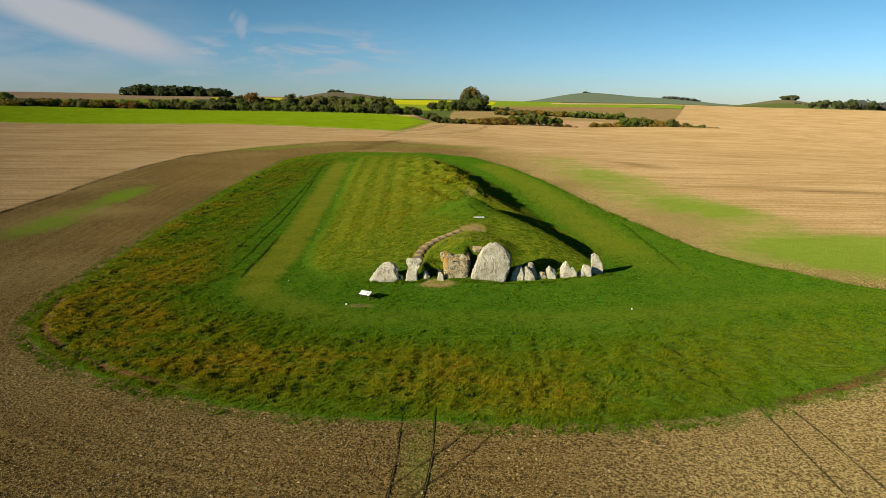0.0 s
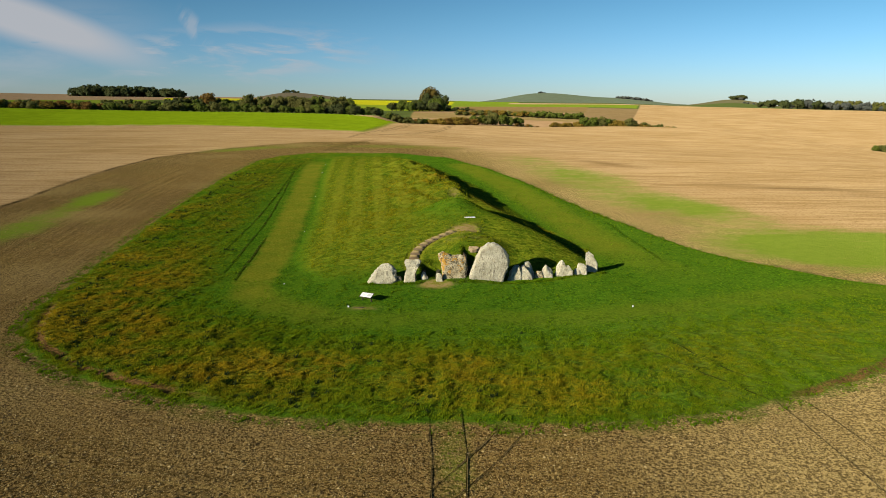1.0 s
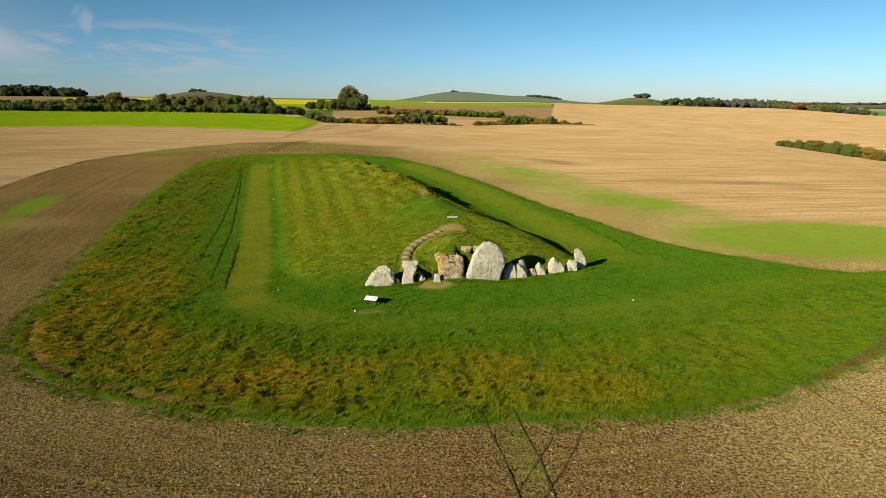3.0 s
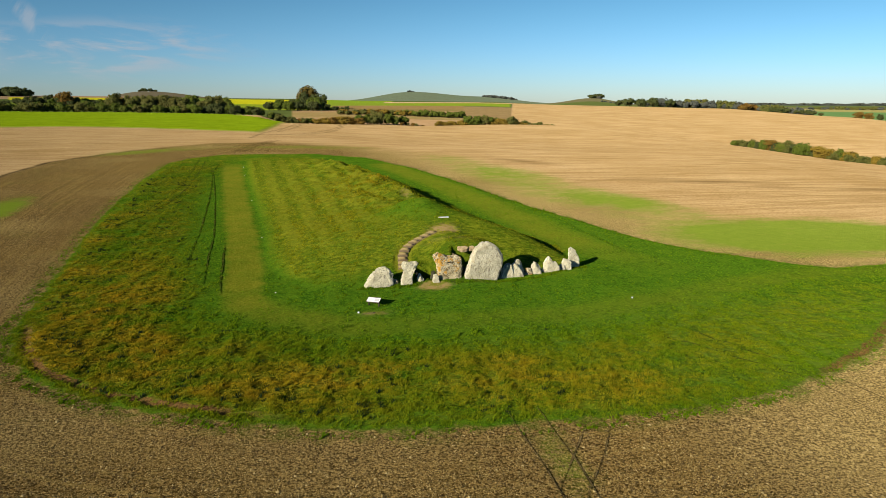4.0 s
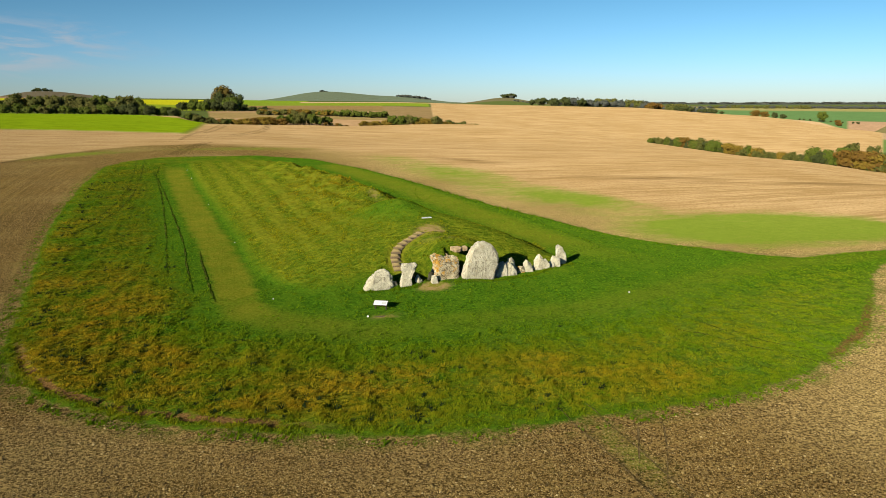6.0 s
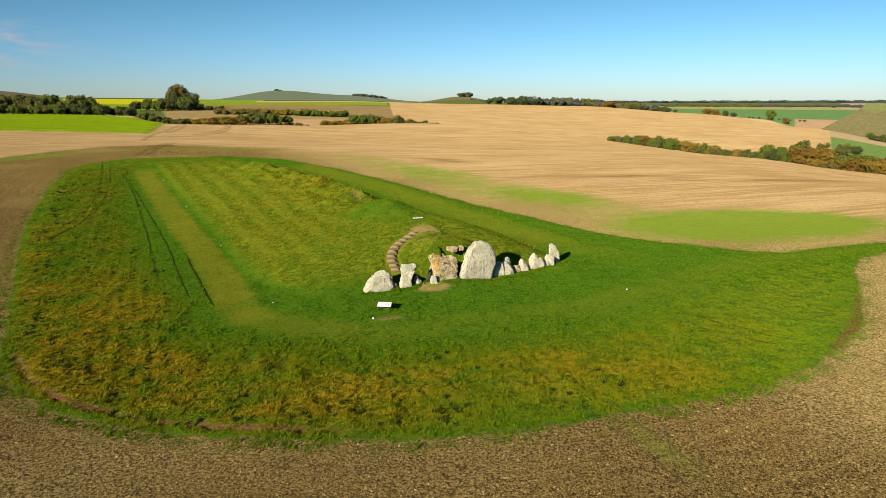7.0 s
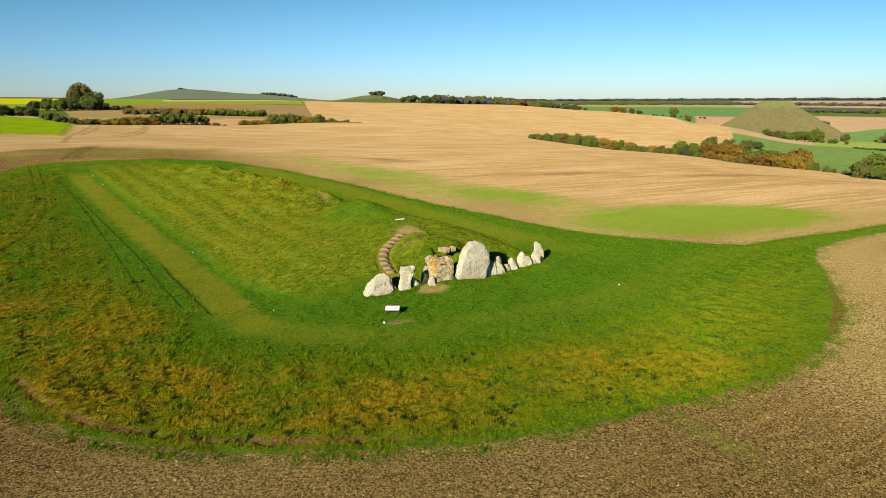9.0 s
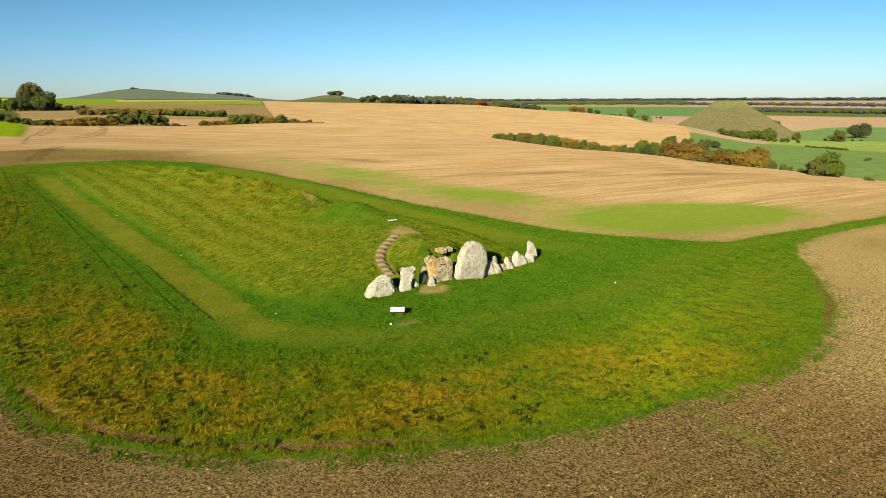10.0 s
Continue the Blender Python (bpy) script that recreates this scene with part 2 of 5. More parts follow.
    far = n.mix(n.step(n.noise(1.0, 4, 0.6, n.place((0.03, 0.4, 1), -12)), 0.46, 0.66, 0.0, 0.5), far, n.mix(1.0, tint, (0.66, 0.62, 0.6), "MULTIPLY"))
    color = n.mix(n.attribute("cropped"), color, far)
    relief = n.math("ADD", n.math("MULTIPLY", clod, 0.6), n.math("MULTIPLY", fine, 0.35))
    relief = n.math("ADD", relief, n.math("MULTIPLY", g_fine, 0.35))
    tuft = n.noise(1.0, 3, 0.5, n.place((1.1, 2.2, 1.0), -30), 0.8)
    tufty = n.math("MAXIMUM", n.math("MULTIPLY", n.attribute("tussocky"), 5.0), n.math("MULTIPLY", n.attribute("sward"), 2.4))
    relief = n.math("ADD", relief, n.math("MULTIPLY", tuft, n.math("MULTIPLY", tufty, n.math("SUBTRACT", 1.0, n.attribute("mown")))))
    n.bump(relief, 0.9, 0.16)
    return n.done(color)


def make_stone(name, pale):
    n = Nodes(name, 0.9, 0.1)
    co = n.place()
    a = n.noise(0.9, 6, 0.65, co, 0.6)
    b = n.noise(7.0, 8, 0.75, co)
    streak = n.noise(1.0, 6, 0.75, n.place((3.4, 3.4, 0.9)), 1.2)
    c = n.mix(n.step(a, 0.3, 0.7), (0.47 * pale, 0.44 * pale, 0.30 * pale), (0.70 * pale, 0.665 * pale, 0.50 * pale))
    c = n.mix(n.step(n.noise(2.6, 6, 0.7, co), 0.52, 0.72, 0.0, 0.6), c, (0.34, 0.315, 0.245))
    c = n.mix(n.step(b, 0.55, 0.66, 0.0, 0.85), c, (0.14, 0.12, 0.075))
    c = n.mix(n.step(n.noise(2.2, 7, 0.72, n.place((1.3, 1.3, 0.6)), 1.4), 0.50, 0.66, 0.0, 0.8), c, (0.235, 0.205, 0.145))
    c = n.mix(n.step(streak, 0.57, 0.66, 0.0, 0.6), c, (0.17, 0.155, 0.12))
    crack = n.cells(0.9, n.place((1.0, 1.0, 0.55)), "Distance", "DISTANCE_TO_EDGE")
    c = n.mix(n.math("MULTIPLY", n.step(crack, 0.022, 0.004), n.step(a, 0.52, 0.62, 0.0, 0.7)), c, (0.06, 0.052, 0.04))
    c = n.mix(n.step(n.noise(1.5, 5, 0.6, co), 0.56, 0.68, 0.0, 0.45), c, (0.44, 0.36, 0.20))
    c = n.mix(n.step(n.cells(3.4, co), 0.22, 0.10, 0.0, 0.5), c, (0.72, 0.70, 0.60))
    n.bump(n.math("ADD", n.math("MULTIPLY", b, 1.3), n.math("ADD", n.math("MULTIPLY", a, 1.4), n.math("MULTIPLY", streak, 0.5))), 1.0, 0.16)
    return n.done(c)


def make_lichen_stone():
    n = Nodes("sarsen_lichen", 0.92, 0.1)
    co = n.place()
    a = n.noise(1.1, 6, 0.65, co, 0.6)
    b = n.noise(6.0, 8, 0.78, co)
    c = n.mix(n.step(a, 0.3, 0.7), (0.36, 0.305, 0.175), (0.62, 0.555, 0.37))
    c = n.mix(n.step(n.noise(3.6, 8, 0.78, co, 1.0), 0.46, 0.56, 0.0, 0.88), c, (0.10, 0.078, 0.040))
    gold = n.step(n.math("ADD", n.math("MULTIPLY", n.noise(1.5, 5, 0.65, co), 0.8), n.math("MULTIPLY", b, 0.25)), 0.55, 0.60, 0.0, 0.85)
    c = n.mix(gold, c, (0.50, 0.27, 0.03))
    c = n.mix(n.step(n.cells(2.6, co), 0.24, 0.14, 0.0, 0.6), c, (0.66, 0.61, 0.47))
    n.bump(n.math("ADD", n.math("MULTIPLY", b, 1.0), a), 1.0, 0.14)
    return n.done(c)


def make_plain(name, color, spread=0.25, scale=6.0, rough=0.85, spec=0.2, relief=0.2):
    n = Nodes(name, rough, spec)
    f = n.noise(scale, 6, 0.65)
    g = n.noise(scale * 0.18, 3, 0.6)
    dark, light = tuple(v * (1 - spread) for v in color), tuple(min(1, v * (1 + spread)) for v in color)
    c = n.mix(n.step(f, 0.3, 0.7), dark, light)
    c = n.mix(n.step(g, 0.4, 0.7, 0.0, 0.4), c, dark)
    n.bump(f, relief, 0.02)
    return n.done(c, rough)


def leafy(n, col, calm):
    """Thin blades or leaves: normals partly turned to the sky, some light passing through."""
    up = n.node("ShaderNodeMix")
    up.data_type = "VECTOR"
    up.inputs["Factor"].default_value = calm
    n.tree.links.new(n.node("ShaderNodeNewGeometry").outputs["Normal"], up.inputs[4])
    up.inputs[5].default_value = (0, 0, 1)
    straight = n.node("ShaderNodeVectorMath")
    straight.operation = "NORMALIZE"
    n.tree.links.new(up.outputs[1], straight.inputs[0])
    n.put(n.bsdf.inputs["Normal"], straight.outputs[0])
    mat = n.done(col)
    thin, both = n.node("ShaderNodeBsdfTranslucent", Color=col), n.node("ShaderNodeMixShader", Fac=0.35)
    n.tree.links.new(n.bsdf.outputs[0], both.inputs[1])
    n.tree.links.new(thin.outputs[0], both.inputs[2])
    n.tree.links.new(both.outputs[0], n.tree.nodes["Material Output"].inputs["Surface"])
    return mat


def make_leaves(name, a, b, c):
    n = Nodes(name, 0.75, 0.15)
    r = n.island()
    col = n.mix(n.step(r, 0.0, 0.6), a, b)
    col = n.mix(n.step(r, 0.72, 1.0), col, c)
    shift = n.random()
    col = n.mix(n.math("MULTIPLY", shift, 0.35), col, n.mix(shift, a, c))
    return leafy(n, n.mix(1.0, col, (0.92, 0.90, 0.85), "MULTIPLY"), 0.22)


M_GROUND = make_ground()
M_STONE, M_PALE, M_LICHEN = make_stone("sarsen", 0.92), make_stone("pale_sarsen", 1.06), make_lichen_stone()
M_BARK = make_plain("bark", (0.075, 0.06, 0.045), 0.4, 3.0, 0.95)
M_GREEN = make_leaves("leaves_green", (0.095, 0.145, 0.018), (0.135, 0.180, 0.024), (0.180, 0.200, 0.032))
M_OLIVE = make_leaves("leaves_olive", (0.110, 0.128, 0.028), (0.150, 0.160, 0.038), (0.205, 0.190, 0.050))
M_GOLD = make_leaves("leaves_gold", (0.220, 0.160, 0.022), (0.300, 0.205, 0.030), (0.340, 0.245, 0.038))
M_RUST = make_leaves("leaves_rust", (0.165, 0.092, 0.020), (0.240, 0.135, 0.026), (0.280, 0.190, 0.034))
M_BEECH = make_leaves("leaves_beech", (0.110, 0.100, 0.024), (0.165, 0.128, 0.030), (0.220, 0.150, 0.034))
# distant foliage: aerial haze put into the leaf colour, greyed and lightened
M_FAR_HAZE = make_leaves("leaves_far_haze", (0.105, 0.122, 0.108), (0.125, 0.140, 0.120), (0.145, 0.150, 0.120))
M_DARK = make_leaves("leaves_dark", (0.062, 0.086, 0.026), (0.086, 0.108, 0.032), (0.112, 0.120, 0.038))


def make_tuft(name, lift, calm):
    n = Nodes(name, 0.9, 0.0)
    col, fine = grass_tone(n, n.place())
    r = n.island()
    col = n.mix(n.step(r, 0.2, 0.0, 0.0, 0.4), col, (0.018, 0.034, 0.003))
    col = n.mix(1.0, col, (2.35, 1.88, 1.05), "MULTIPLY")
    col = n.mix(n.step(r, 0.4, 1.0, 0.0, lift), col, n.mix(n.attribute("rough"), (0.165, 0.240, 0.008), (0.320, 0.285, 0.024)))
    return leafy(n, col, calm)


def make_dark_tuft():
    n = Nodes("dark_blades", 0.8, 0.1)
    return leafy(n, n.mix(n.island(), (0.012, 0.026, 0.006), (0.034, 0.058, 0.010)), 0.3)


def make_flint():
    n = Nodes("flint", 0.9, 0.1)
    r = n.island()
    col = n.mix(n.step(r, 0.0, 0.55), (0.070, 0.046, 0.016), (0.200, 0.138, 0.048))
    col = n.mix(n.step(r, 0.5, 0.8), col, (0.300, 0.212, 0.070))
    col = n.mix(n.step(r, 0.88, 0.97), col, (0.42, 0.33, 0.145))
    # clods paler eastward, matching the sun hotspot painted on the soil
    col = n.mix(n.step(n.node("ShaderNodeSeparateXYZ", Vector=n.place()).outputs["X"], 0.0, 24.0, 0.0, 0.55), col, n.mix(r, (0.21, 0.15, 0.06), (0.52, 0.40, 0.18)))
    return n.done(col)


M_TUSSOCK, M_BLADES, M_DARK_TUFT = make_tuft("tussock", 0.65, 0.38), make_tuft("grass_blades", 0.28, 0.68), make_dark_tuft()
M_FLINT = make_flint()
M_RED = make_plain("reddish_sarsen", (0.330, 0.250, 0.140), 0.5, 3.0, 0.95, 0.1, 0.5)
M_RISER = make_plain("weathered_riser", (0.16, 0.115, 0.066), 0.3, 9.0, 0.9)
# dark moss; also stands in for shade in the passage gap
M_MOSS_SHADE = make_plain("mossy_shaded_stone", (0.055, 0.053, 0.030), 0.45, 2.5, 0.95)
M_TREAD = make_plain("gravel_tread", (0.270, 0.205, 0.088), 0.25, 8.0, 0.95)
M_TIMBER = make_plain("dark_timber", (0.055, 0.042, 0.03), 0.3, 9.0, 0.85)
M_WHITE = make_plain("white_paint", (0.78, 0.78, 0.75), 0.06, 5.0, 0.5, 0.4, 0.05)
M_PRINT = make_plain("pale_print", (0.55, 0.56, 0.55), 0.1, 12.0, 0.5, 0.4, 0.02)
M_RUT = make_plain("rut_earth", (0.058, 0.074, 0.010), 0.6, 1.5, 0.95, 0.0, 0.6)
M_WHEEL = make_plain("wheel_earth", (0.120, 0.088, 0.036), 0.5, 2.0, 0.95, 0.0, 0.6)
M_DARKSTONE = make_plain("dark_slab", (0.085, 0.07, 0.045), 0.3, 6.0, 0.9)
M_PALEGLASS = make_plain("clouded_glass", (0.62, 0.66, 0.68), 0.06, 4.0, 0.15, 0.5, 0.02)

# ---------------------------------------------------------------- lie of the land
HUB = (-15.0, 4.0)          # the fan of far fields is laid out round this spot
SWELL_SIZE = 75.0
GX = [-190, -110, -50, 0, 50, 100, 160, 240] 
GY = [-10, 40, 80, 120, 180, 260, 360]
SWELL = [
    (-0.09, -1.37, -1.21, 2.80, 4.27, 2.62, 5.34, 1.58),
    (0.89, 1.24, -0.18, 1.82, 0.60, -2.07, 5.88, -0.73),
    (0.83, 1.27, -1.65, -0.40, -1.32, -3.82, 5.52, -4.80),
    (-0.27, -0.14, -1.29, 1.43, 2.06, -0.71, 5.88, -7.26),
    (-1.48, -2.41, 1.04, 3.61, 2.69, 0.87, 6.70, -2.36),
    (-0.82, -0.68, 2.40, 1.65, -3.52, -4.11, 4.50, 0.41),
    (-8.91, 1.41, -0.06, -0.36, 1.89, 4.23, 6.17, -0.92),
]
TREND = (-8.86, -7.26, 3.46)



def smooth(a, b, v):
    u = np.clip((np.asarray(v, float) - a) / (np.asarray(b) - a), 0, 1)
    return u * u * (3 - 2 * u)


def downs(x, y):
    """The chalk ridge round the barrow."""
    x, y = np.clip(x, -230, 270), np.clip(y, -45, 440)
    z = TREND[0] + TREND[1] * x / 100 + TREND[2] * y / 100
    for j, cy in enumerate(GY):
        wy = np.exp(-((y - cy) ** 2) / (2 * SWELL_SIZE ** 2))
        for i, cx in enumerate(GX):
            z = z + SWELL[j][i] * wy * np.exp(-((x - cx) ** 2) / (2 * SWELL_SIZE ** 2))
    return z


BEARINGS = [-30, -12, 0, 8, 16, 25, 34, 42, 50, 56, 64]
RADII = [450, 620, 850, 1200, 1800, 3000, 4700]
FAR = [
    (12, 13.5, 17, 28, 26, 15, 5),
    (9, 12, 18, 23, 20, 15, 5),
    (7, 8.5, 13, 20, 17, 14, 5),
    (7, 8.5, 13.5, 16.5, 12, 12, 3),
    (4, 7.5, 13.5, 15, 10, 10, 2),
    (-2, 2.5, 10.5, 9, 5, 6, 0),
    (-6, -2, 8, 3, 0, 0, -2),
    (-9, -6, 0, -10, -5, -3, -2),
    (-14, -10, -13, -14, -6, -3, -2),
    (-18, -20, -29, -16, -8, -3, -2),
    (-22, -24, -24, -18, -11, -4, -2),
]


def along(knots, v):
    """Index and eased fraction of v among the knots."""
    k = np.asarray(knots, float)
    v = np.clip(v, k[0], k[-1])
    i = np.clip(np.searchsorted(k, v, side="right") - 1, 0, len(k) - 2)
    f = (v - k[i]) / (k[i + 1] - k[i])
    return i, f * f * (3 - 2 * f) * 0.5 + f * 0.5


def polar(x, y):
    dx, dy = np.asarray(x, float) - HUB[0], np.asarray(y, float) - HUB[1]
    return np.degrees(np.arctan2(dx, dy)), np.hypot(dx, dy)


def ripple(x, y, size, seed):
    """Cheap smooth unevenness in about -1..1."""
    rng = np.random.default_rng(seed)
    z = 0
    for k in range(7):
        a, p = rng.uniform(0, 2 * math.pi), rng.uniform(0, 2 * math.pi)
        s = 2 * math.pi / (size * rng.uniform(0.55, 1.6))
        z = z + np.sin(s * (x * math.cos(a) + y * math.sin(a)) + p)
    return z / 3.2


GREAT_MOUND = (730.5, 541.5)


def distance(x, y):
    """Land farther than the ridge: combes, rising fields and the hills on the skyline."""
    th, r = polar(x, y)
    th = np.where(th < -115, 64, th)
    t = np.asarray(FAR, float)
    i, f = along(BEARINGS, th)
    j, g = along(RADII, r)
    z = (t[i, j] * (1 - f) + t[i + 1, j] * f) * (1 - g) + (t[i, j + 1] * (1 - f) + t[i + 1, j + 1] * f) * g
    out = np.exp(-((r - 3000) / 420) ** 2)
    z = z + out * (42 * np.exp(-((th - 11.0) / np.where(th < 11, 3.7, 5.0)) ** 2) + 14 * np.exp(-((th - 17.5) / 2.6) ** 2))
    z = z + out * 38 * np.exp(-((th + 8.5) / np.where(th < -8.5, 3.0, 4.5)) ** 2)
    flat = np.hypot(np.asarray(x) - GREAT_MOUND[0], np.asarray(y) - GREAT_MOUND[1]) + 2.0 * ripple(np.asarray(x), np.asarray(y), 40, 21)
    foot = smooth(150, 90, flat)
    cone = np.clip((79 - flat) / (79 - 11), 0, 1)
    cone = 42.5 * (1.10 * cone - 0.10 * np.abs(np.sin(2.2 * cone)))
    z = z * (1 - foot) + foot * (-30 + np.minimum(cone, 40.5 - 0.02 * np.clip(flat, 0, 30)) + 0.5 * ripple(np.asarray(x), np.asarray(y), 17, 23))
    z = z + np.exp(-((r - 2300) / 250) ** 2) * 20 * np.exp(-((th - 24.8) / 2.3) ** 2)
    return z


# the long mound: crest and feet as they run up the ridge
Y_RUN = [58, 64, 68, 74, 80, 87, 91, 97, 108, 118, 127, 138, 148, 156]
X_CREST = [2.5, 2.6, 3.0, 3.0, 2.4, 3.0, 3.6, 2.7, 0.9, -0.6, -1.8, -3.8, -7.0, -10.0]
X_EAST = [15, 15.2, 15.0, 14.4, 13.8, 13.0, 12.4, 11.6, 10.2, 8.5, 6.2, 3.0, -0.5, -4.0]
X_WEST = [-8.5, -12, -13.6, -14.4, -14.6, -14.8, -15.0, -15.4, -16.2, -17.0, -17.6, -18.2, -18.6, -18.6]
CREST_H = [0.2, 1.4, 2.7, 3.25, 3.15, 2.9, 2.65, 3.35, 3.3, 3.0, 2.5, 1.6, 0.6, 0.0]


def run(knots, y):
    """A smooth run through the knots along the mound."""
    i, f = along(Y_RUN, y)
    k = np.asarray(knots, float)
    a, b = k[i], k[i + 1]
    before, after = k[np.maximum(i - 1, 0)], k[np.minimum(i + 2, len(k) - 1)]
    yk = np.asarray(Y_RUN, float)
    f = np.clip((np.clip(y, yk[0], yk[-1]) - yk[i]) / (yk[i + 1] - yk[i]), 0, 1)
    return 0.5 * (2 * a + (b - before) * f + (2 * before - 5 * a + 4 * b - after) * f ** 2 + (3 * a - before - 3 * b + after) * f ** 3)


def barrow(x, y):
    xc, xe, xw, h = (run(k, y) for k in (X_CREST, X_EAST, X_WEST, CREST_H))
    ue = np.clip((x - xc) / np.maximum(xe - xc, 1), 0, 1)
    uw = np.clip((xc - x) / np.maximum(xc - xw, 1), 0, 1)
    soft = 0.13
    # the front of the mound is broad-shouldered with a short bank at its foot; behind, the flank falls from the crest
    brow = np.interp(y, [66, 76, 86, 92, 97], [0.84, 0.80, 0.72, 0.35, 0.05])
    wide = np.interp(y, [76, 86, 92, 97], [0.16, 0.2, 0.45, 0.65])
    even = np.interp(y, [70, 78, 88, 96, 104], [0.92, 0.94, 0.92, 0.70, 0.50])
    bulge = np.interp(y, [86, 95], [1.35, 1.0])
    drop = smooth(0, 1, (ue - brow) / wide)
    east = 1 - even * ue ** bulge - (1 - even) * drop
    west = 1 - (np.sqrt(uw ** 2 + soft ** 2) - soft) / (math.sqrt(1 + soft ** 2) - soft)
    inside = np.where(x > xc, east, west)
    z = np.maximum(h, 0) * np.where((ue >= 1) | (uw >= 1), 0, inside)
    back = 3.6 * smooth(3.5, 6.5, x) + 1.6 * smooth(8, 14, x)       # the row of stones bends back on this side
    z = z * smooth(58.7 + back, 62.6 + back, y)
    z = z + 0.13 * np.exp(-((ue - 1.0) / 0.05) ** 2) * smooth(64, 70, y) * smooth(92, 86, y)
    # hummocks of the old diggings along the top
    bumpy = smooth(84, 96, y) * smooth(150, 125, y) * np.where(x > xc, (1 - ue) ** 3, np.clip(1 - 1.5 * uw, 0, 1))
    z = z + bumpy * (0.30 * ripple(x, y, 5.0, 3) + 0.27 * ripple(x, y, 2.4, 4))
    # a rounded knoll over the chambers, cut off from the rest by an old trench
    z = z + 1.2 * np.exp(-((x - 2.3) / 3.1) ** 2 - ((y - 81.2) / 3.9) ** 2)
    z = z - 0.95 * np.exp(-((x - 2.2) / 5.0) ** 2 - ((y - 88.9) / 2.2) ** 2)
    z = z + 0.30 * np.exp(-((x - 3.4) / 2.0) ** 2 - ((y - 94.3) / 2.0) ** 2)
    # the front platform ends in a brow that runs aslant down to the last stone
    off, way = (x - 4.5) * 0.818 + (y - 80.7) * 0.576, (x - 4.5) * 0.576 - (y - 80.7) * 0.818
    ends = smooth(-2.5, 1.0, way) * smooth(17.5, 11.0, way)
    z = z + ends * (0.55 * smooth(1.0, -0.4, off) * smooth(-7.0, -1.5, off) - 0.35 * np.exp(-((off - 2.0) / 1.6) ** 2))
    # forecourt and passage mouth behind the blocking stones
    z = z - 1.2 * smooth(-0.4, 0.4, x) * smooth(6.6, 5.6, x) * smooth(61.0, 61.6, y) * smooth(63.6, 62.6, y)
    z = z - 2.2 * smooth(2.0, 2.3, x) * smooth(4.3, 4.0, x) * smooth(61.2, 61.8, y) * smooth(64.5, 64.1, y)
    z = z - 3.0 * smooth(-1.75, -1.25, x) * smooth(0.9, 0.3, x) * smooth(60.9, 61.5, y) * smooth(63.9, 63.3, y)
    # made-up ground over the chambers
    z = z + smooth(62.6, 64.6, y) * 0.75 * smooth(68.5, 65.2, y) * smooth(-0.6, 2.2, x) * smooth(7.5, 4.6, x)
    return z


def height(x, y):
    x, y = np.asarray(x, float), np.asarray(y, float)
    th, r = polar(x, y)
    w = smooth(370, 470, r)
    z = downs(x, y) * (1 - w) + distance(x, y) * w
    near = smooth(420, 250, r)
    z = z + near * (0.06 * ripple(x, y, 14, 1))
    # low berm in front of the stones
    z = z + 0.26 * smooth(52, 61, y) * smooth(82, 70, y) * smooth(-16, -8, x) * smooth(19, 13, x)
    # the near field breaks off into the combe, and dips before the farther hedges
    z = z - 1.7 * np.exp(-((x - 150) / 48) ** 2 - ((y - 118) / 50) ** 2)
    z = z + np.interp(th, [40, 44, 46, 48, 50, 52, 54, 56, 58, 60, 64, 70], [0, 2, 3.2, 4, 4.5, 5.5, 6.8, 8.2, 9.2, 10.2, 11.5, 0]) * smooth(205, 330, r) * smooth(432, 350, r)
    z = z - np.interp(th, [-0.5, 1.5, 12, 14, 18, 24, 28], [0, 4.6, 4.6, 4.0, 2.4, 0.4, 0]) * smooth(310, 405, r) * smooth(515, 440, r)
    inner = (y > 50) & (y < 160) & (x > -22) & (x < 22)
    z = z + np.where(inner, barrow(x, y), 0)
    return z


def ground_z(x, y):
    return float(height(np.array([x]), np.array([y]))[0])


# ---------------------------------------------------------------- field shapes
TURF = [(-31.9, 62.6), (-31.4, 56), (-30.2, 51.5), (-28, 46.8), (-24, 43), (-19.8, 40.2), (-15.3, 37.8), (-11.3, 36.3), (-7.5, 35.3), (-4, 34.8),
        (-0.5, 34.5), (3.5, 34.2), (10.5, 34.5), (15.2, 35.6), (18.7, 36.9), (21.6, 38.2), (25.8, 40.5), (28.8, 42.7), (34.2, 47.1), (39.3, 51.3),
        (43, 53.7), (48, 55.1), (55.6, 55.5), (70, 54.6), (160, 45), (160, 49), (69.6, 57.6), (60.5, 58), (50.5, 58.8), (44.9, 59), (39, 59.2),
        (35, 62.6), (30.6, 67.9), (27.3, 74.5), (25.4, 83), (23.4, 91), (20.5, 103.5), (16.6, 124.5), (12.2, 140), (5.8, 154.5)]
TURF_FAR = [(-3.6, 161.2), (-14, 162.4), (-22, 161.6), (-29, 157.5), (-32.6, 149.5), (-34.1, 129.3), (-34.6, 108), (-34.0, 89), (-32.7, 73.8)]
SOIL = [(-57, -900), (-57, 60), (-57.1, 91.6), (-57.3, 102), (-58.4, 122.6), (-57.6, 142.3), (-54.6, 156.5), (-48.1, 167), (-37.7, 179.5),
        (-27.9, 187.5), (-14, 192), (4, 184), (15, 170), (23, 150), (28, 128), (33, 104), (38, 90), (46, 76), (64, 68), (140, 55), (900, 10), (900, -900)]
CROP_FIELD = [(-420, 318), (-170, 279), (-81, 267), (-40, 247), (-17, 241), (-6, 346), (-36, 400), (-220, 425), (-420, 425)]


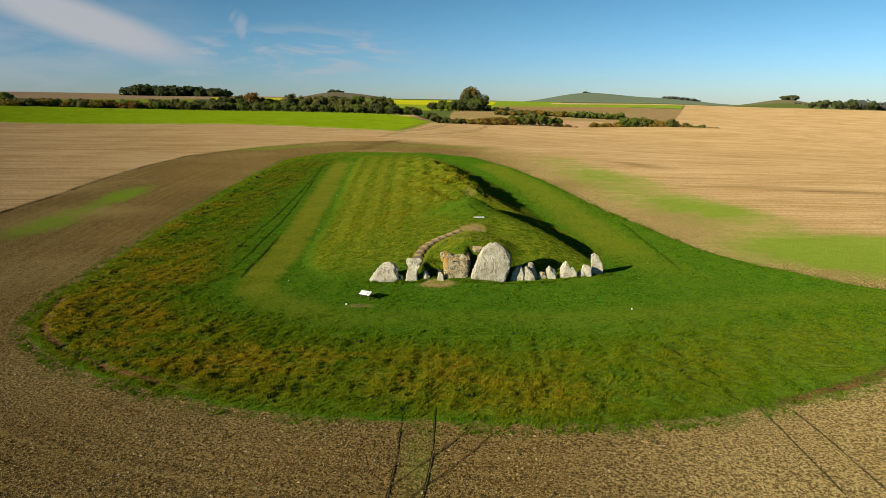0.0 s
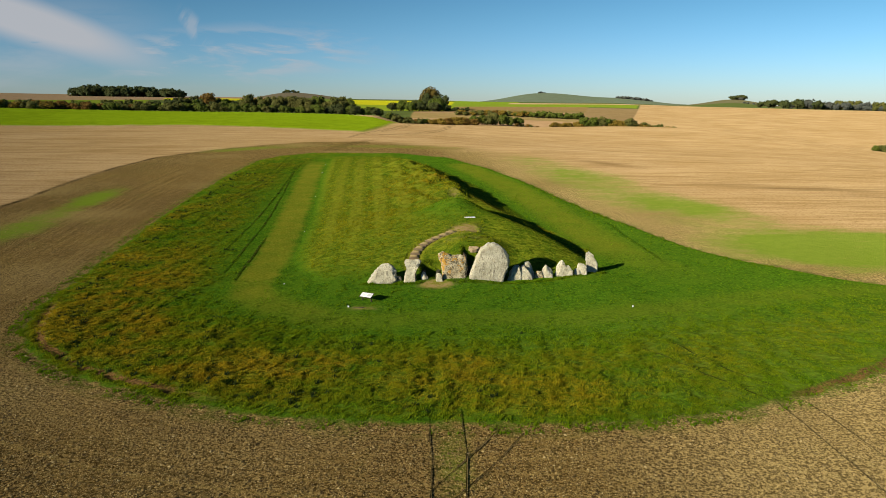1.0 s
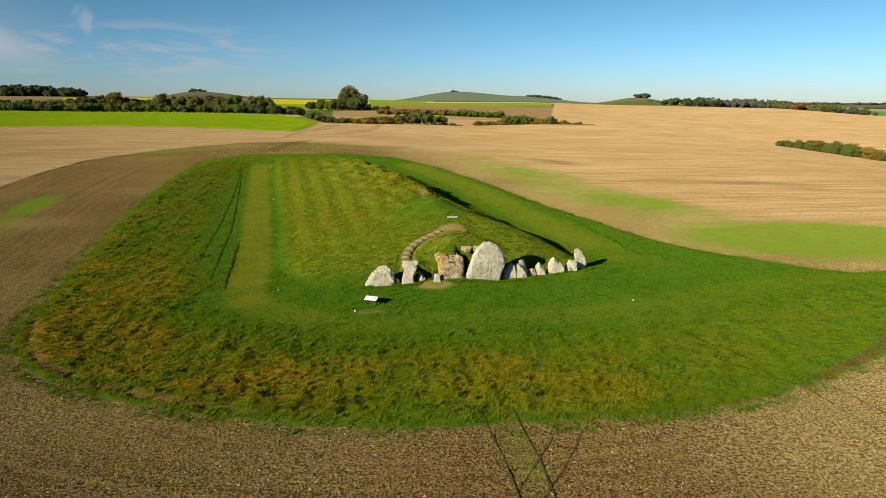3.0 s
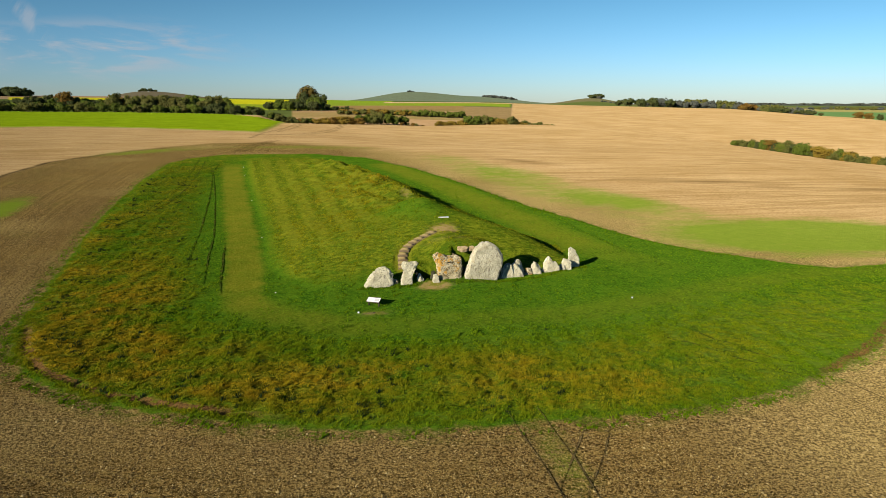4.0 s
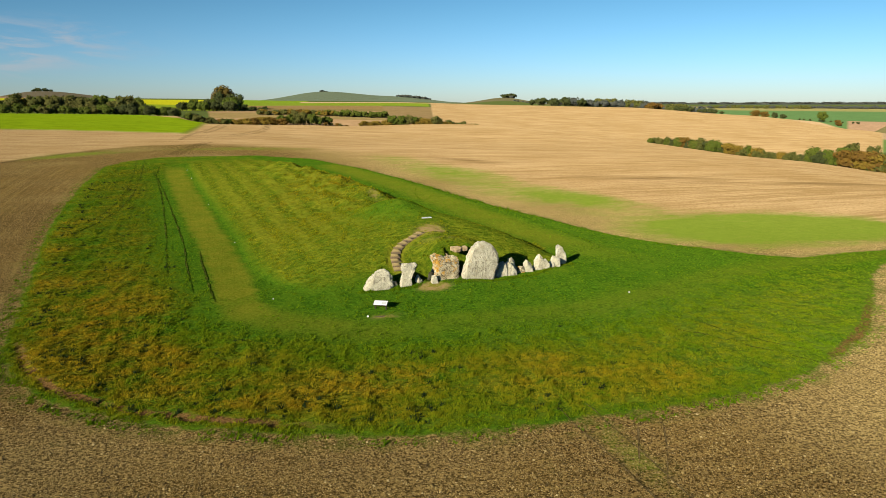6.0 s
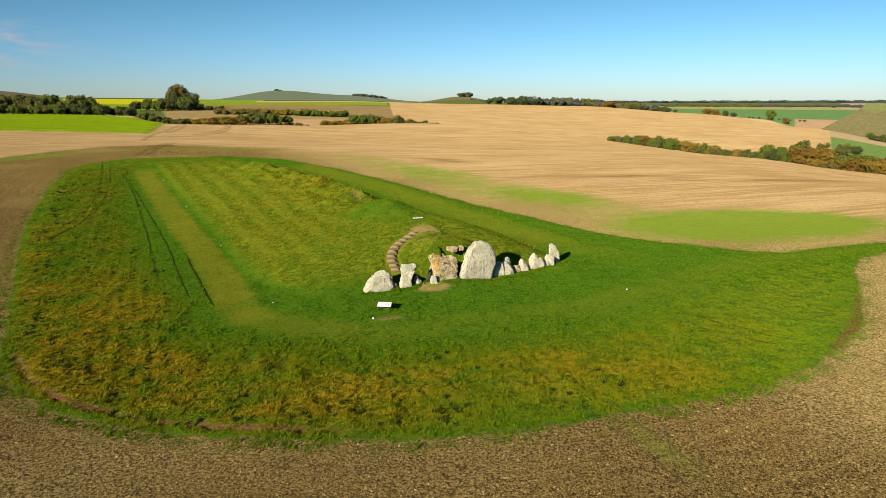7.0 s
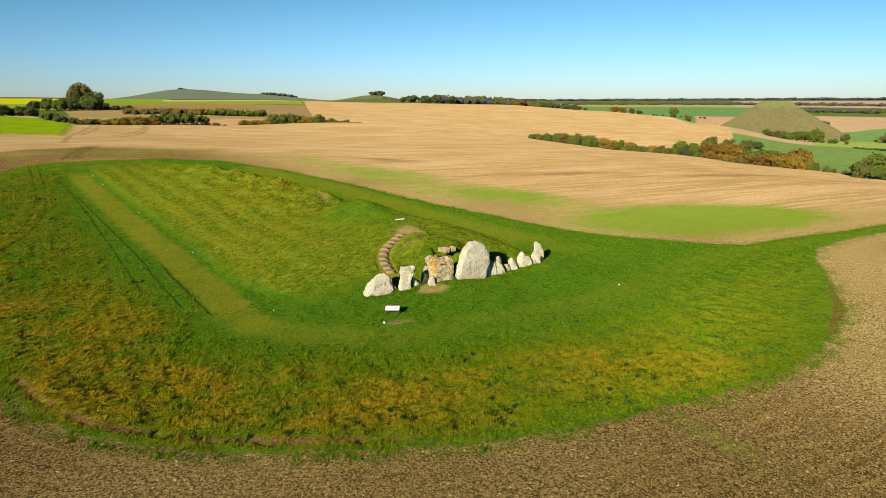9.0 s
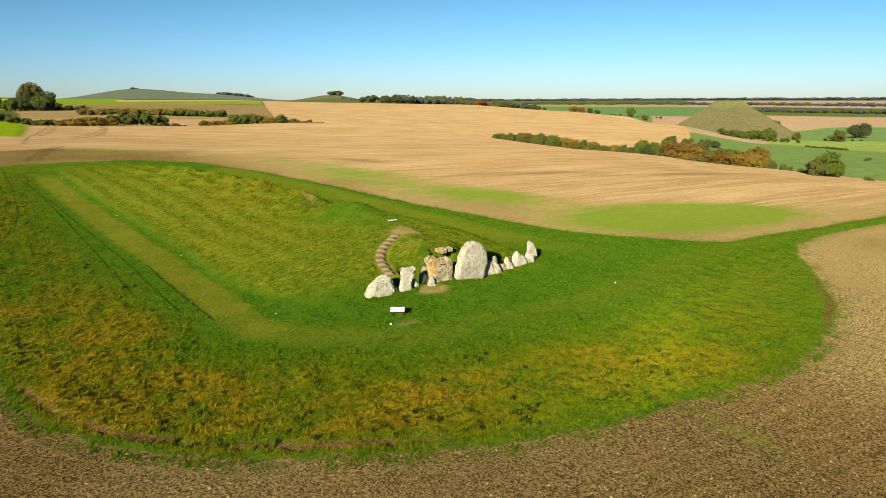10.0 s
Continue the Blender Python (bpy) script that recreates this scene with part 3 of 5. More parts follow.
def signed(points, x, y):
    """Signed distance to a closed outline, positive inside."""
    p = np.asarray(points, float)
    best, odd = np.full(x.shape, 1e9), np.zeros(x.shape, bool)
    for (ax, ay), (bx, by) in zip(p, np.roll(p, -1, 0)):
        ex, ey = bx - ax, by - ay
        t = np.clip(((x - ax) * ex + (y - ay) * ey) / (ex * ex + ey * ey), 0, 1)
        best = np.minimum(best, np.hypot(x - ax - t * ex, y - ay - t * ey))
        if ay != by:
            odd ^= ((ay > y) != (by > y)) & (x < (bx - ax) * (y - ay) / (by - ay) + ax)
    return np.where(odd, best, -best)


def off_line(points, x, y):
    """Distance to an open line."""
    best = np.full(x.shape, 1e9)
    for (ax, ay), (bx, by) in zip(points[:-1], points[1:]):
        ex, ey = bx - ax, by - ay
        t = np.clip(((x - ax) * ex + (y - ay) * ey) / (ex * ex + ey * ey), 0, 1)
        best = np.minimum(best, np.hypot(x - ax - t * ex, y - ay - t * ey))
    return best


def blob(x, y, cx, cy, sx, sy, turn=0.0):
    c, s = math.cos(radians(turn)), math.sin(radians(turn))
    u, v = (x - cx) * c + (y - cy) * s, -(x - cx) * s + (y - cy) * c
    return np.exp(-(u / sx) ** 2 - (v / sy) ** 2)


# ruts worn by vehicles through the rough grass
RUTS = [[(-24.0, 140.4), (-23.1, 128), (-22.4, 115), (-22.0, 102.6), (-21.8, 92.6), (-21.6, 82.5), (-21.5, 75.5), (-21.4, 71)],
        [(-23.1, 146.5), (-23.5, 137), (-21.5, 110.5), (-20.6, 97), (-19.9, 83), (-19.7, 73), (-19.5, 65)],
        [(-18.5, 80), (-18.25, 72), (-18.2, 67), (-17.9, 62)],
        [(-27.4, 160), (-27.1, 141), (-27.3, 126.5), (-28.0, 112.5), (-29.3, 103.2), (-31.0, 97.2), (-32.5, 95.4)],
        [(-25.9, 160), (-25.8, 134.6), (-26.4, 116.4), (-27.5, 106.3), (-29.1, 98.9), (-30.8, 94), (-32.4, 91.5)],
        [(12.2, 44.5), (14.4, 40.2), (16.6, 36.4)], [(14.2, 46), (16.3, 40.6), (18.3, 37.4)]]
# tyre tracks in the ploughed soil
FIELD_RUTS = [[(-2.0, 36), (-1.9, 31.5), (-2.0, 28.9), (-2.3, 24), (-2.8, 12)], [(-0.3, 36), (-0.3, 31), (-0.5, 28.5), (-0.9, 24), (-1.5, 12)], [(2.7, 33.4), (1.0, 30.7), (-1.2, 27.6)], [(1.5, 33.8), (-0.6, 30.6), (-2.2, 28.2)], [(16.9, 36.5), (16.95, 28), (17, 18)], [(18.6, 36), (18.85, 28), (19.2, 18)]]
# the stepped path up the front of the mound
STAIR = [(-2.55, 62.9), (-2.42, 63.7), (-2.32, 64.5), (-2.2, 65.3), (-1.95, 66.0), (-1.55, 66.75), (-1.0, 67.35), (-0.4, 67.8), (0.25, 68.25), (0.95, 68.75), (1.65, 69.3)]


def worn_earth(x, y):
    """Bare trodden spots."""
    return np.clip(1.9 * blob(x, y, -0.45, 59.7, 1.15, 0.7) + 0.8 * blob(x, y, -6.3, 54.3, 1.1, 0.35) + 1.7 * blob(x, y, 2.6, 70.1, 1.2, 0.9, 30) + 0.7 * blob(x, y, 3.5, 69.2, 0.8, 0.45) + 0.4 * blob(x, y, 2.6, 66.7, 2.0, 0.6)
                   + 0.45 * blob(x, y, 3.8, 60.2, 1.8, 0.3) + 0.6 * blob(x, y, 3.3, 93.2, 0.7, 1.0), 0, 1)


def cover(x, y):
    """Turf outline, rough growth, mown lanes and the mound's own area."""
    turf = signed(TURF + TURF_FAR, x, y)
    rough = np.clip(smooth(-0.6, 1.2, turf), 0, 1)
    ring = smooth(15.5, 9.0, turf) * smooth(62, 48, y) + smooth(13.5, 8.0, turf) * smooth(44, 60, y) * smooth(0, -12, x)
    ring = np.clip(ring, 0, 1)
    tops = 2.0 * blob(x, y, 1.0, 104, 6, 16) * np.clip(0.6 + 0.6 * ripple(x, y, 4.5, 47), 0, 1.3) + 0.5 * blob(x, y, -6, 84, 6, 12) + 0.7 * blob(x, y, -7, 98, 7, 16) - 1.2 * blob(x, y, 2.5, 80, 5, 6)
    tops = np.clip(tops, 0, None)
    xc, xe, xw = run(X_CREST, y), run(X_EAST, y), run(X_WEST, y)
    on_mound = smooth(60, 66, y) * smooth(156, 146, y) * smooth(0, 2, x - xw) * smooth(0, 2, xe - x)
    patchy = 0.72 + 0.3 * ripple(x, y, 13, 41) + 0.2 * ripple(x, y, 5, 42)
    on_top = 0.12 * on_mound
    golden = 0.7 + 0.5 * smooth(-8, -22, x) * smooth(85, 60, y)
    gold = smooth(1.2, 3.2, turf) * smooth(11.5, 7.0, turf + 1.2 * ripple(x, y, 7, 44)) * smooth(58, 49, y) * (1 - 0.5 * smooth(-2, 12, x))
    gold = gold + 1.1 * blob(x, y, -27, 55, 6, 10, -15) + 0.8 * blob(x, y, -21, 49, 6, 4) - 0.9 * blob(x, y, -18, 54, 7, 5.5) - 0.5 * blob(x, y, -9, 47.5, 7, 3.5)
    gold = gold + 0.9 * smooth(0.2, 0.8, turf) * smooth(4.0, 1.6, turf) * smooth(58, 66, y) * smooth(118, 95, y) * smooth(-18, -24, x)
    ring = (0.62 + 0.14 * smooth(-4, -14, x)) * np.clip(gold, 0, 1) * (1 - 0.75 * smooth(-2, 14, x)) + (0.74 - 0.50 * smooth(6, 20, x)) * ring * (1 - 0.75 * blob(x, y, 0, 47.5, 16, 3.0) - 0.6 * blob(x, y, -19, 56, 4, 8))
    rough_w = np.clip(np.maximum(ring, 0.5 * tops * on_mound) * np.clip(patchy, 0.1, 1.1) * golden + on_top, 0, 1) * rough
    brow = smooth(0.9, 0.3, off_line([(5.4, 95), (8.1, 91.8), (11.2, 87.5), (13.5, 82), (14.6, 76), (15.2, 70)], x, y) + 0.3 * ripple(x, y, 3, 49))
    rough_w = np.clip(rough_w + 0.75 * brow * np.clip(0.6 + 0.5 * ripple(x, y, 4, 48), 0, 1), 0, 1)       # bleached grass along the foot of the bank
    lane_w = off_line([(-15.6, 57), (-16.2, 62), (-16.4, 74), (-16.95, 84), (-17.9, 97), (-19.1, 117), (-20.4, 140), (-20.5, 146)], x, y)
    lane_s = off_line([(-15.6, 58.5), (-13, 54.8), (-8, 51.6), (0, 51.2), (9, 51.4), (17, 53), (26, 56), (36, 58), (60, 56.4), (160, 46)], x, y)
    lane_e = off_line([(26, 56), (22, 63), (18.6, 72), (17.6, 84), (16.3, 100), (13.4, 120), (8, 142)], x, y)
    mown = np.clip(smooth(2.2, 1.1, lane_w + 0.3 * ripple(x, y, 3.5, 43) + 0.15 * ripple(x, y, 1.3, 46)) * smooth(150, 140, y) * smooth(54, 66, y) + (0.3 + 0.25 * smooth(-4, -12, x)) * smooth(3.0, 0.6, lane_s) + 0.65 * smooth(58, 78, y) * smooth(4.2, 1.2, lane_e), 0, 1)
    mown = np.maximum(mown * smooth(0, 1.5, turf), smooth(0.9, 0.6, off_line(STAIR, x, y)))
    mown = np.maximum(mown, smooth(0.25, 0.6, worn_earth(x, y)) * 0.999)
    on_mound = on_mound * (1 - 0.95 * np.clip(1.6 * blob(x, y, 2.9, 79.5, 4.2, 5.5), 0, 1))       # the knoll is lush and short
    return turf, rough_w, np.clip(mown, 0, 1), on_mound


def cover_rough(x, y, turf):
    """Share of unmown tussock ground, without its patchiness."""
    ring = smooth(15.5, 9.0, turf) * smooth(62, 48, y) + smooth(13.5, 8.0, turf) * smooth(44, 60, y) * smooth(0, -12, x)
    return ring * smooth(0.3, 2.0, turf) * smooth(155, 140, y)


def bank(x, y):
    """Where the plough has cut a small earth bank into the turf."""
    return np.clip(smooth(-12, -18, x) * smooth(62, 52, y) + 0.9 * smooth(16, 21, x) * smooth(48, 41, y) + 0.04, 0, 1) * smooth(64, 56, y)


def scar_line(x):
    """How far inside the turf's outline the earth bank runs."""
    return 0.95 - 0.6 * smooth(0, 15, x)


def surface(x, y, turf):
    """Height with the turf standing a little proud of the ploughed soil."""
    scar = np.exp(-((turf - scar_line(x) + 0.15) / 0.3) ** 2) * bank(x, y) * np.clip(0.55 + 0.6 * ripple(x, y, 2.5, 83), 0, 1.2)
    tuss = np.clip(cover_rough(x, y, turf), 0, 1)
    lumps = tuss * (0.045 * ripple(x, y, 2.6, 81) + 0.035 * ripple(x, y, 1.2, 82))
    return height(x, y) + lumps + 0.13 * smooth(-0.4, 0.7, turf) * smooth(200, 150, y) - 0.21 * scar


# crops beyond the ridge: bearing from, to; radius from, to; colour
STUBBLE_C = (0.45, 0.31, 0.165)
CROPS = [
    (-60, 130, 425, 5000, (0.085, 0.110, 0.030)),
    (-60, -1, 430, 600, (0.100, 0.135, 0.022)),
    (-60, -18, 600, 860, (0.16, 0.21, 0.022)),
    (-60, -13, 860, 1500, (0.28, 0.195, 0.11)),
    (-18, -10, 560, 720, (0.13, 0.17, 0.024)),
    (-17, -9, 800, 1000, (0.42, 0.40, 0.015)),
    (-13.5, -9.5, 1000, 1500, (0.30, 0.20, 0.11)),
    (-9.5, -4, 720, 1100, (0.13, 0.175, 0.03)),
    (-4, 5.6, 620, 800, (0.20, 0.26, 0.02)),
    (-4, 5.6, 800, 1080, (0.42, 0.41, 0.014)),
    (4.5, 9.5, 770, 1300, (0.17, 0.25, 0.02)),
    (2, 21, 425, 480, (0.36, 0.235, 0.12)),
    (2, 15.2, 480, 530, (0.26, 0.19, 0.075)),
    (2, 15.2, 530, 600, (0.30, 0.20, 0.095)),
    (5, 15.2, 600, 660, (0.20, 0.15, 0.055)),
    (15.2, 19, 480, 730, (0.235, 0.165, 0.075)),
    (5, 15.2, 660, 750, (0.23, 0.155, 0.06)),
    (4.5, 18.7, 750, 860, (0.17, 0.235, 0.022)),
    (9, 47, 860, 1000, STUBBLE_C),
    (19, 57, 395, 1000, STUBBLE_C),
    (38, 54.5, 1000, 1700, (0.095, 0.175, 0.060)),
    (38, 54, 1700, 2100, (0.24, 0.22, 0.08)),
    (49, 54.5, 950, 1180, (0.34, 0.22, 0.13)),
    (54.5, 130, 1000, 1300, (0.34, 0.235, 0.135)),
    (51, 56.5, 560, 960, (0.33, 0.24, 0.135)),
    (56.5, 130, 730, 1000, (0.120, 0.195, 0.060)),
    (56.5, 130, 590, 730, (0.20, 0.255, 0.060)),
    (51, 130, 395, 590, (0.120, 0.185, 0.050)),
    (56, 130, 318, 395, (0.120, 0.185, 0.050)),
    (-60, 130, 2100, 2500, (0.13, 0.12, 0.06)),
    (52, 130, 1800, 3200, (0.30, 0.22, 0.16)),
    # long far hill: pasture green tinted blue-grey to suggest distance haze
    (5, 22, 2200, 3300, (0.118, 0.148, 0.095)),
    (-14, -1, 2300, 3300, (0.13, 0.11, 0.07)),
    (-60, 130, 3300, 5000, (0.07, 0.085, 0.06)),
]


def make_land():
    deg = np.concatenate([np.arange(-41, 74, 0.2), np.arange(74, 319, 3.5)])
    rad = [1.5, 5.0, 9.0, 12.0, 15.0]
    while rad[-1] < 4750:
        r = rad[-1]
        rad.append(r + (0.45 if r < 120 else 0.45 + (r - 120) * 0.012 if r < 480 else 6.0 if 820 < r < 1030 else r * 0.018))
    rad = np.array(rad)
    nd, nr = len(deg), len(rad)
    th, rr = np.meshgrid(np.radians(deg), rad)
    x, y = (HUB[0] + rr * np.sin(th)).ravel(), (HUB[1] + rr * np.cos(th)).ravel()
    turf, rough_w, mown, on_mound = cover(x, y)
    z = surface(x, y, turf)
    stripe = on_mound * smooth(66, 84, y) * smooth(1.5, -1.5, x) * smooth(-0.45, 0.45, np.sin(2 * math.pi * (x + 0.045 * y + 0.22 * ripple(x, y, 9, 8)) / 2.9))
    z = z + 0.04 * (stripe - 0.5) * on_mound * smooth(66, 84, y) * smooth(1.5, -1.5, x)
    trod = worn_earth(x, y)
    # eastward mask for the sun hotspot painted into soil and grass
    dry_or_lit = np.clip(smooth(-2, 24, x) + 0.3 * ripple(x, y, 20, 91), 0, 1) * (1 - 0.8 * smooth(47, 54, y) * smooth(-0.5, 0.5, turf))
    soil = signed(SOIL, x, y)
    width = np.where(x < -12, 1.2, 6.0 + 4.0 * smooth(-12, 20, x))
    stubble = 1 - smooth(-1, 1, soil / width + 0.35 * ripple(x, y, 16, 5) * smooth(-20, 10, x))
    ditch = off_line(SOIL[1:9], x, y)
    headland = np.clip(0.75 + 0.3 * ripple(x, y, 6, 93), 0, 1) * smooth(0.6, 0.2, ditch + 0.15 * ripple(x, y, 4, 92)) * smooth(184, 165, y)
    wheel = np.full(x.shape, 0.0)
    for path in ([(20, 335), (14.4, 301), (7.7, 272), (-2.4, 241), (-9.9, 231), (-16.8, 226)], [(19, 340), (13.8, 306), (8.3, 285), (-2.8, 249)],
                 [(0.1, 335), (-6.9, 291), (-14.8, 244), (-18.9, 206)], [(2, 335), (-3.9, 292), (-11.2, 253)], [(-11.4, 198.4), (-16.1, 182.6), (-19.4, 167)], [(-12.9, 199), (-18.0, 181.8), (-21.2, 167)]):
        wheel = np.maximum(wheel, 0.55 * np.clip(0.75 + 0.4 * ripple(x, y, 4.0, 95), 0.3, 1) * smooth(0.75, 0.3, off_line(path, x, y)))
    grown = (1.5 * blob(x, y, 47.5, 73.5, 14, 8.5, -8) + 0.5 * blob(x, y, 58, 70, 10, 6, -20) + 0.6 * blob(x, y, 38, 100, 6, 12, 18) + 0.45 * blob(x, y, 30, 132, 7, 14, 18) + 0.35 * blob(x, y, 28, 112, 7, 30, 12) + 0.8 * blob(x, y, -48, 107, 2.6, 9)
             + 0.6 * blob(x, y, -48, 86, 3.5, 10) + 0.5 * blob(x, y, -40, 171, 12, 4.5, 30) + 0.35 * blob(x, y, -5, 178, 22, 6) + 0.32 * blob(x, y, -0.9, 30.8, 1.3, 4.5)
             + 0.3 * blob(x, y, 24, 155, 8, 9))
    crop_in = signed(CROP_FIELD, x, y)
    beds, r = polar(x, y)
    crop = np.zeros((len(x), 4))
    crop[:, 3] = 1
    crop[:, :3] = (0.190, 0.280, 0.008)
    cropped = smooth(-1.5, 1.5, crop_in)
    for b0, b1, r0, r1, c in CROPS:
        m = (beds >= b0) & (beds < b1) & (r >= r0) & (r < r1) & (crop_in < 0)
        crop[m, :3] = c
        cropped[m] = 1
    gm = np.hypot(x - GREAT_MOUND[0], y - GREAT_MOUND[1])
    crop[gm < 76, :3] = (0.165, 0.145, 0.062)
    crop[gm < 24, :3] = (0.170, 0.185, 0.065)
    cropped[gm < 76] = 1
    near_stub = (crop[:, :3] == STUBBLE_C).all(1) & (r < 900)
    cropped[near_stub] = 0
    worn = np.clip(0.9 * blob(x, y, 39, 149, 7, 3.0, -50) + 0.75 * blob(x, y, 62, 118, 13, 3.0, -14) + 0.5 * blob(x, y, 90, 105, 30, 2.2, -12) + 0.45 * blob(x, y, -2, 236, 22, 1.2, 24), 0, 1)
    lip = bank(x, y)
    z = z + 0.4 * smooth(-0.5, 1.5, crop_in) * (1 + 0.15 * ripple(x, y, 9, 61))
    mesh = bpy.data.meshes.new("ground")
    i, j = np.meshgrid(np.arange(nr - 1), np.arange(nd), indexing="ij")
    k = (j + 1) % nd
    quads = np.stack([i * nd + j, (i + 1) * nd + j, (i + 1) * nd + k, i * nd + k], -1).reshape(-1, 4)
    quads = quads[:, ::-1]
    mesh.vertices.add(len(x))
    mesh.vertices.foreach_set("co", np.stack([x, y, z], 1).astype(np.float32).ravel())
    mesh.loops.add(quads.size + nd)
    mesh.polygons.add(len(quads) + 1)
    mesh.loops.foreach_set("vertex_index", np.concatenate([quads.ravel(), np.arange(nd)[::-1]]).astype(np.int32))
    mesh.polygons.foreach_set("loop_start", np.concatenate([np.arange(len(quads)) * 4, [quads.size]]).astype(np.int32))
    mesh.update(calc_edges=True)
    for name, values in (("turf", turf), ("rough", rough_w), ("mown", mown), ("stripe", stripe), ("trod", trod), ("stubble", stubble), ("worn", worn), ("dry_or_lit", dry_or_lit), ("tussocky", cover_rough(x, y, turf) * (0.45 + 0.55 * rough_w)),
                         ("rut", np.clip(np.maximum(wheel, headland), 0, 1)), ("regrowth", np.clip(1.3 * grown, 0, 1)), ("cropped", cropped), ("lip", np.clip(lip, 0, 1)), ("scar", turf - scar_line(x)), ("sward", np.clip(on_mound, 0, 1))):
        mesh.attributes.new(name, "FLOAT", "POINT").data.foreach_set("value", np.asarray(values, np.float32))
    mesh.attributes.new("crop", "FLOAT_COLOR", "POINT").data.foreach_set("color", crop.astype(np.float32).ravel())
    mesh.polygons.foreach_set("use_smooth", np.ones(len(mesh.polygons), bool))
    mesh.materials.append(M_GROUND)
    return tagged(new("ground", mesh), "chalk downland with grass mound, ploughed soil and stubble fields", "ground", kind="structure")


make_land()

# ---------------------------------------------------------------- parts and things
def part(name, bm, material, parent, label="", smooth_faces=True):
    mesh = bpy.data.meshes.new(name)
    bm.to_mesh(mesh)
    bm.free()
    for p in mesh.polygons:
        p.use_smooth = smooth_faces
    mesh.materials.append(material)
    ob = new(name, mesh)
    if parent is not None:
        ob.parent = parent
    if label:
        ob["label"] = label
    return ob


def boulder(outline, thick, seed=0, rough=0.06, detail=4, cuts=12, edge=0.22):
    """A weathered slab. outline: the broad face as a few (x, z) corners, round an inner point; thick: its depth. Facets are
    struck off it at random, then it is pitted and grooved by the weather."""
    rng = random.Random(seed)
    px, pz = [p[0] for p in outline], [p[1] for p in outline]
    cx, cz = (min(px) + max(px)) / 2, (min(pz) + max(pz)) / 2
    n = len(outline)

    def reach(a):
        c, s, best = math.cos(a), math.sin(a), 0.0
        for k in range(n):
            ax, az, bx, bz = px[k] - cx, pz[k] - cz, px[(k + 1) % n] - cx, pz[(k + 1) % n] - cz
            ex, ez = bx - ax, bz - az
            det = ex * s - ez * c
            if abs(det) > 1e-9:
                r, u = (ex * az - ez * ax) / det, (c * az - s * ax) / det
                if r > 0 and -1e-6 <= u <= 1 + 1e-6:
                    best = max(best, r)
        return best

    bm = bmesh.new()
    bmesh.ops.create_icosphere(bm, subdivisions=detail, radius=1.0)
    off = Vector((seed * 7.3, seed * 3.1, seed * 5.7))
    for v in bm.verts:
        d = v.co
        flat = math.hypot(d.x, d.z)
        r = reach(math.atan2(d.z, d.x)) * flat ** edge
        y = math.copysign(abs(d.y) ** 0.62, d.y) * thick / 2
        v.co = Vector((cx + r * d.x / max(flat, 1e-6), y, cz + r * d.z / max(flat, 1e-6)))
    mid = Vector((cx, 0, cz))
    for k in range(cuts):
        a = rng.uniform(0, 2 * math.pi)
        nrm = Vector((math.cos(a) * 0.75, rng.choice((-1, -1, 1)) * rng.uniform(0.5, 1.0), math.sin(a) * 0.75)).normalized()
        far = max((v.co - mid).dot(nrm) for v in bm.verts)
        cut = far * rng.uniform(0.76, 0.93)
        for v in bm.verts:
            over = (v.co - mid).dot(nrm) - cut
            if over > 0:
                v.co -= nrm * over * 0.92
    bm.normal_update()
    size = max(1.0, max(pz) / 1.6)
    for v in bm.verts:
        p = v.co
        push = noise.fractal(p * (1.5 / size) + off, 0.8, 2.1, 5) * rough * 0.9 + noise.fractal(p * 4.5 + off, 0.7, 2.1, 4) * rough * 0.75
        groove = noise.noise(Vector((p.x * 3.1, p.y * 3.1, p.z * 0.55)) + off)
        push -= max(0.0, groove - 0.22) * rough * 1.7
        chip = noise.cell(p * 2.3 + off + Vector((push, push, push)) * 4)
        push -= max(0.0, chip) * rough * 0.5
        v.co = p + v.normal * push
    return bm


def standing_stone(name, x, y, label, material, turn=0.0, group="facade stones", foot=None, **shape):
    peak = max(p[1] for p in shape["outline"])
    if foot is None:
        shape["outline"] = [(px, pz + 0.22 * max(0.0, pz) / peak) for px, pz in shape["outline"]]
    ob = part(name, boulder(**shape), material, None)
    ob.matrix_world = pose(x, y, FACADE_Z if foot is None else foot, 0, 0, turn)
    return tagged(ob, label, "stone", group)


FACADE_Z = 0.14
# corners of each broad face run anticlockwise, in metres from the foot of the stone; feet are sunk in the turf
standing_stone("blocking_stone", 4.05, 60.85, "huge pale grey sarsen slab with weathered vertical grooves", M_STONE, thick=1.0, seed=1, detail=5, turn=2, cuts=0, edge=0.16, foot=0.0, rough=0.085,
               outline=[(-1.55, -0.5), (1.2, -0.5), (1.42, 0.6), (1.72, 1.4), (1.82, 2.15), (1.72, 2.65), (1.42, 3.1), (0.98, 3.5), (0.45, 3.68), (-0.15, 3.62), (-0.68, 3.26), (-1.08, 2.55), (-1.4, 1.65), (-1.62, 1.0), (-1.7, 0.2)])
standing_stone("facade_stone", 1.2, 61.05, "upright brown sarsen blotched with orange lichen", M_LICHEN, thick=0.95, seed=2, detail=5, turn=-4, rough=0.085, cuts=5, edge=0.2, foot=0.0,
               outline=[(-1.0, -0.5), (0.98, -0.5), (1.0, 1.4), (0.93, 2.45), (0.72, 2.7), (0.3, 2.72), (-0.2, 2.58), (-0.62, 2.74), (-1.12, 2.88), (-1.52, 2.72), (-1.48, 2.4), (-1.2, 2.0), (-1.1, 1.2)])
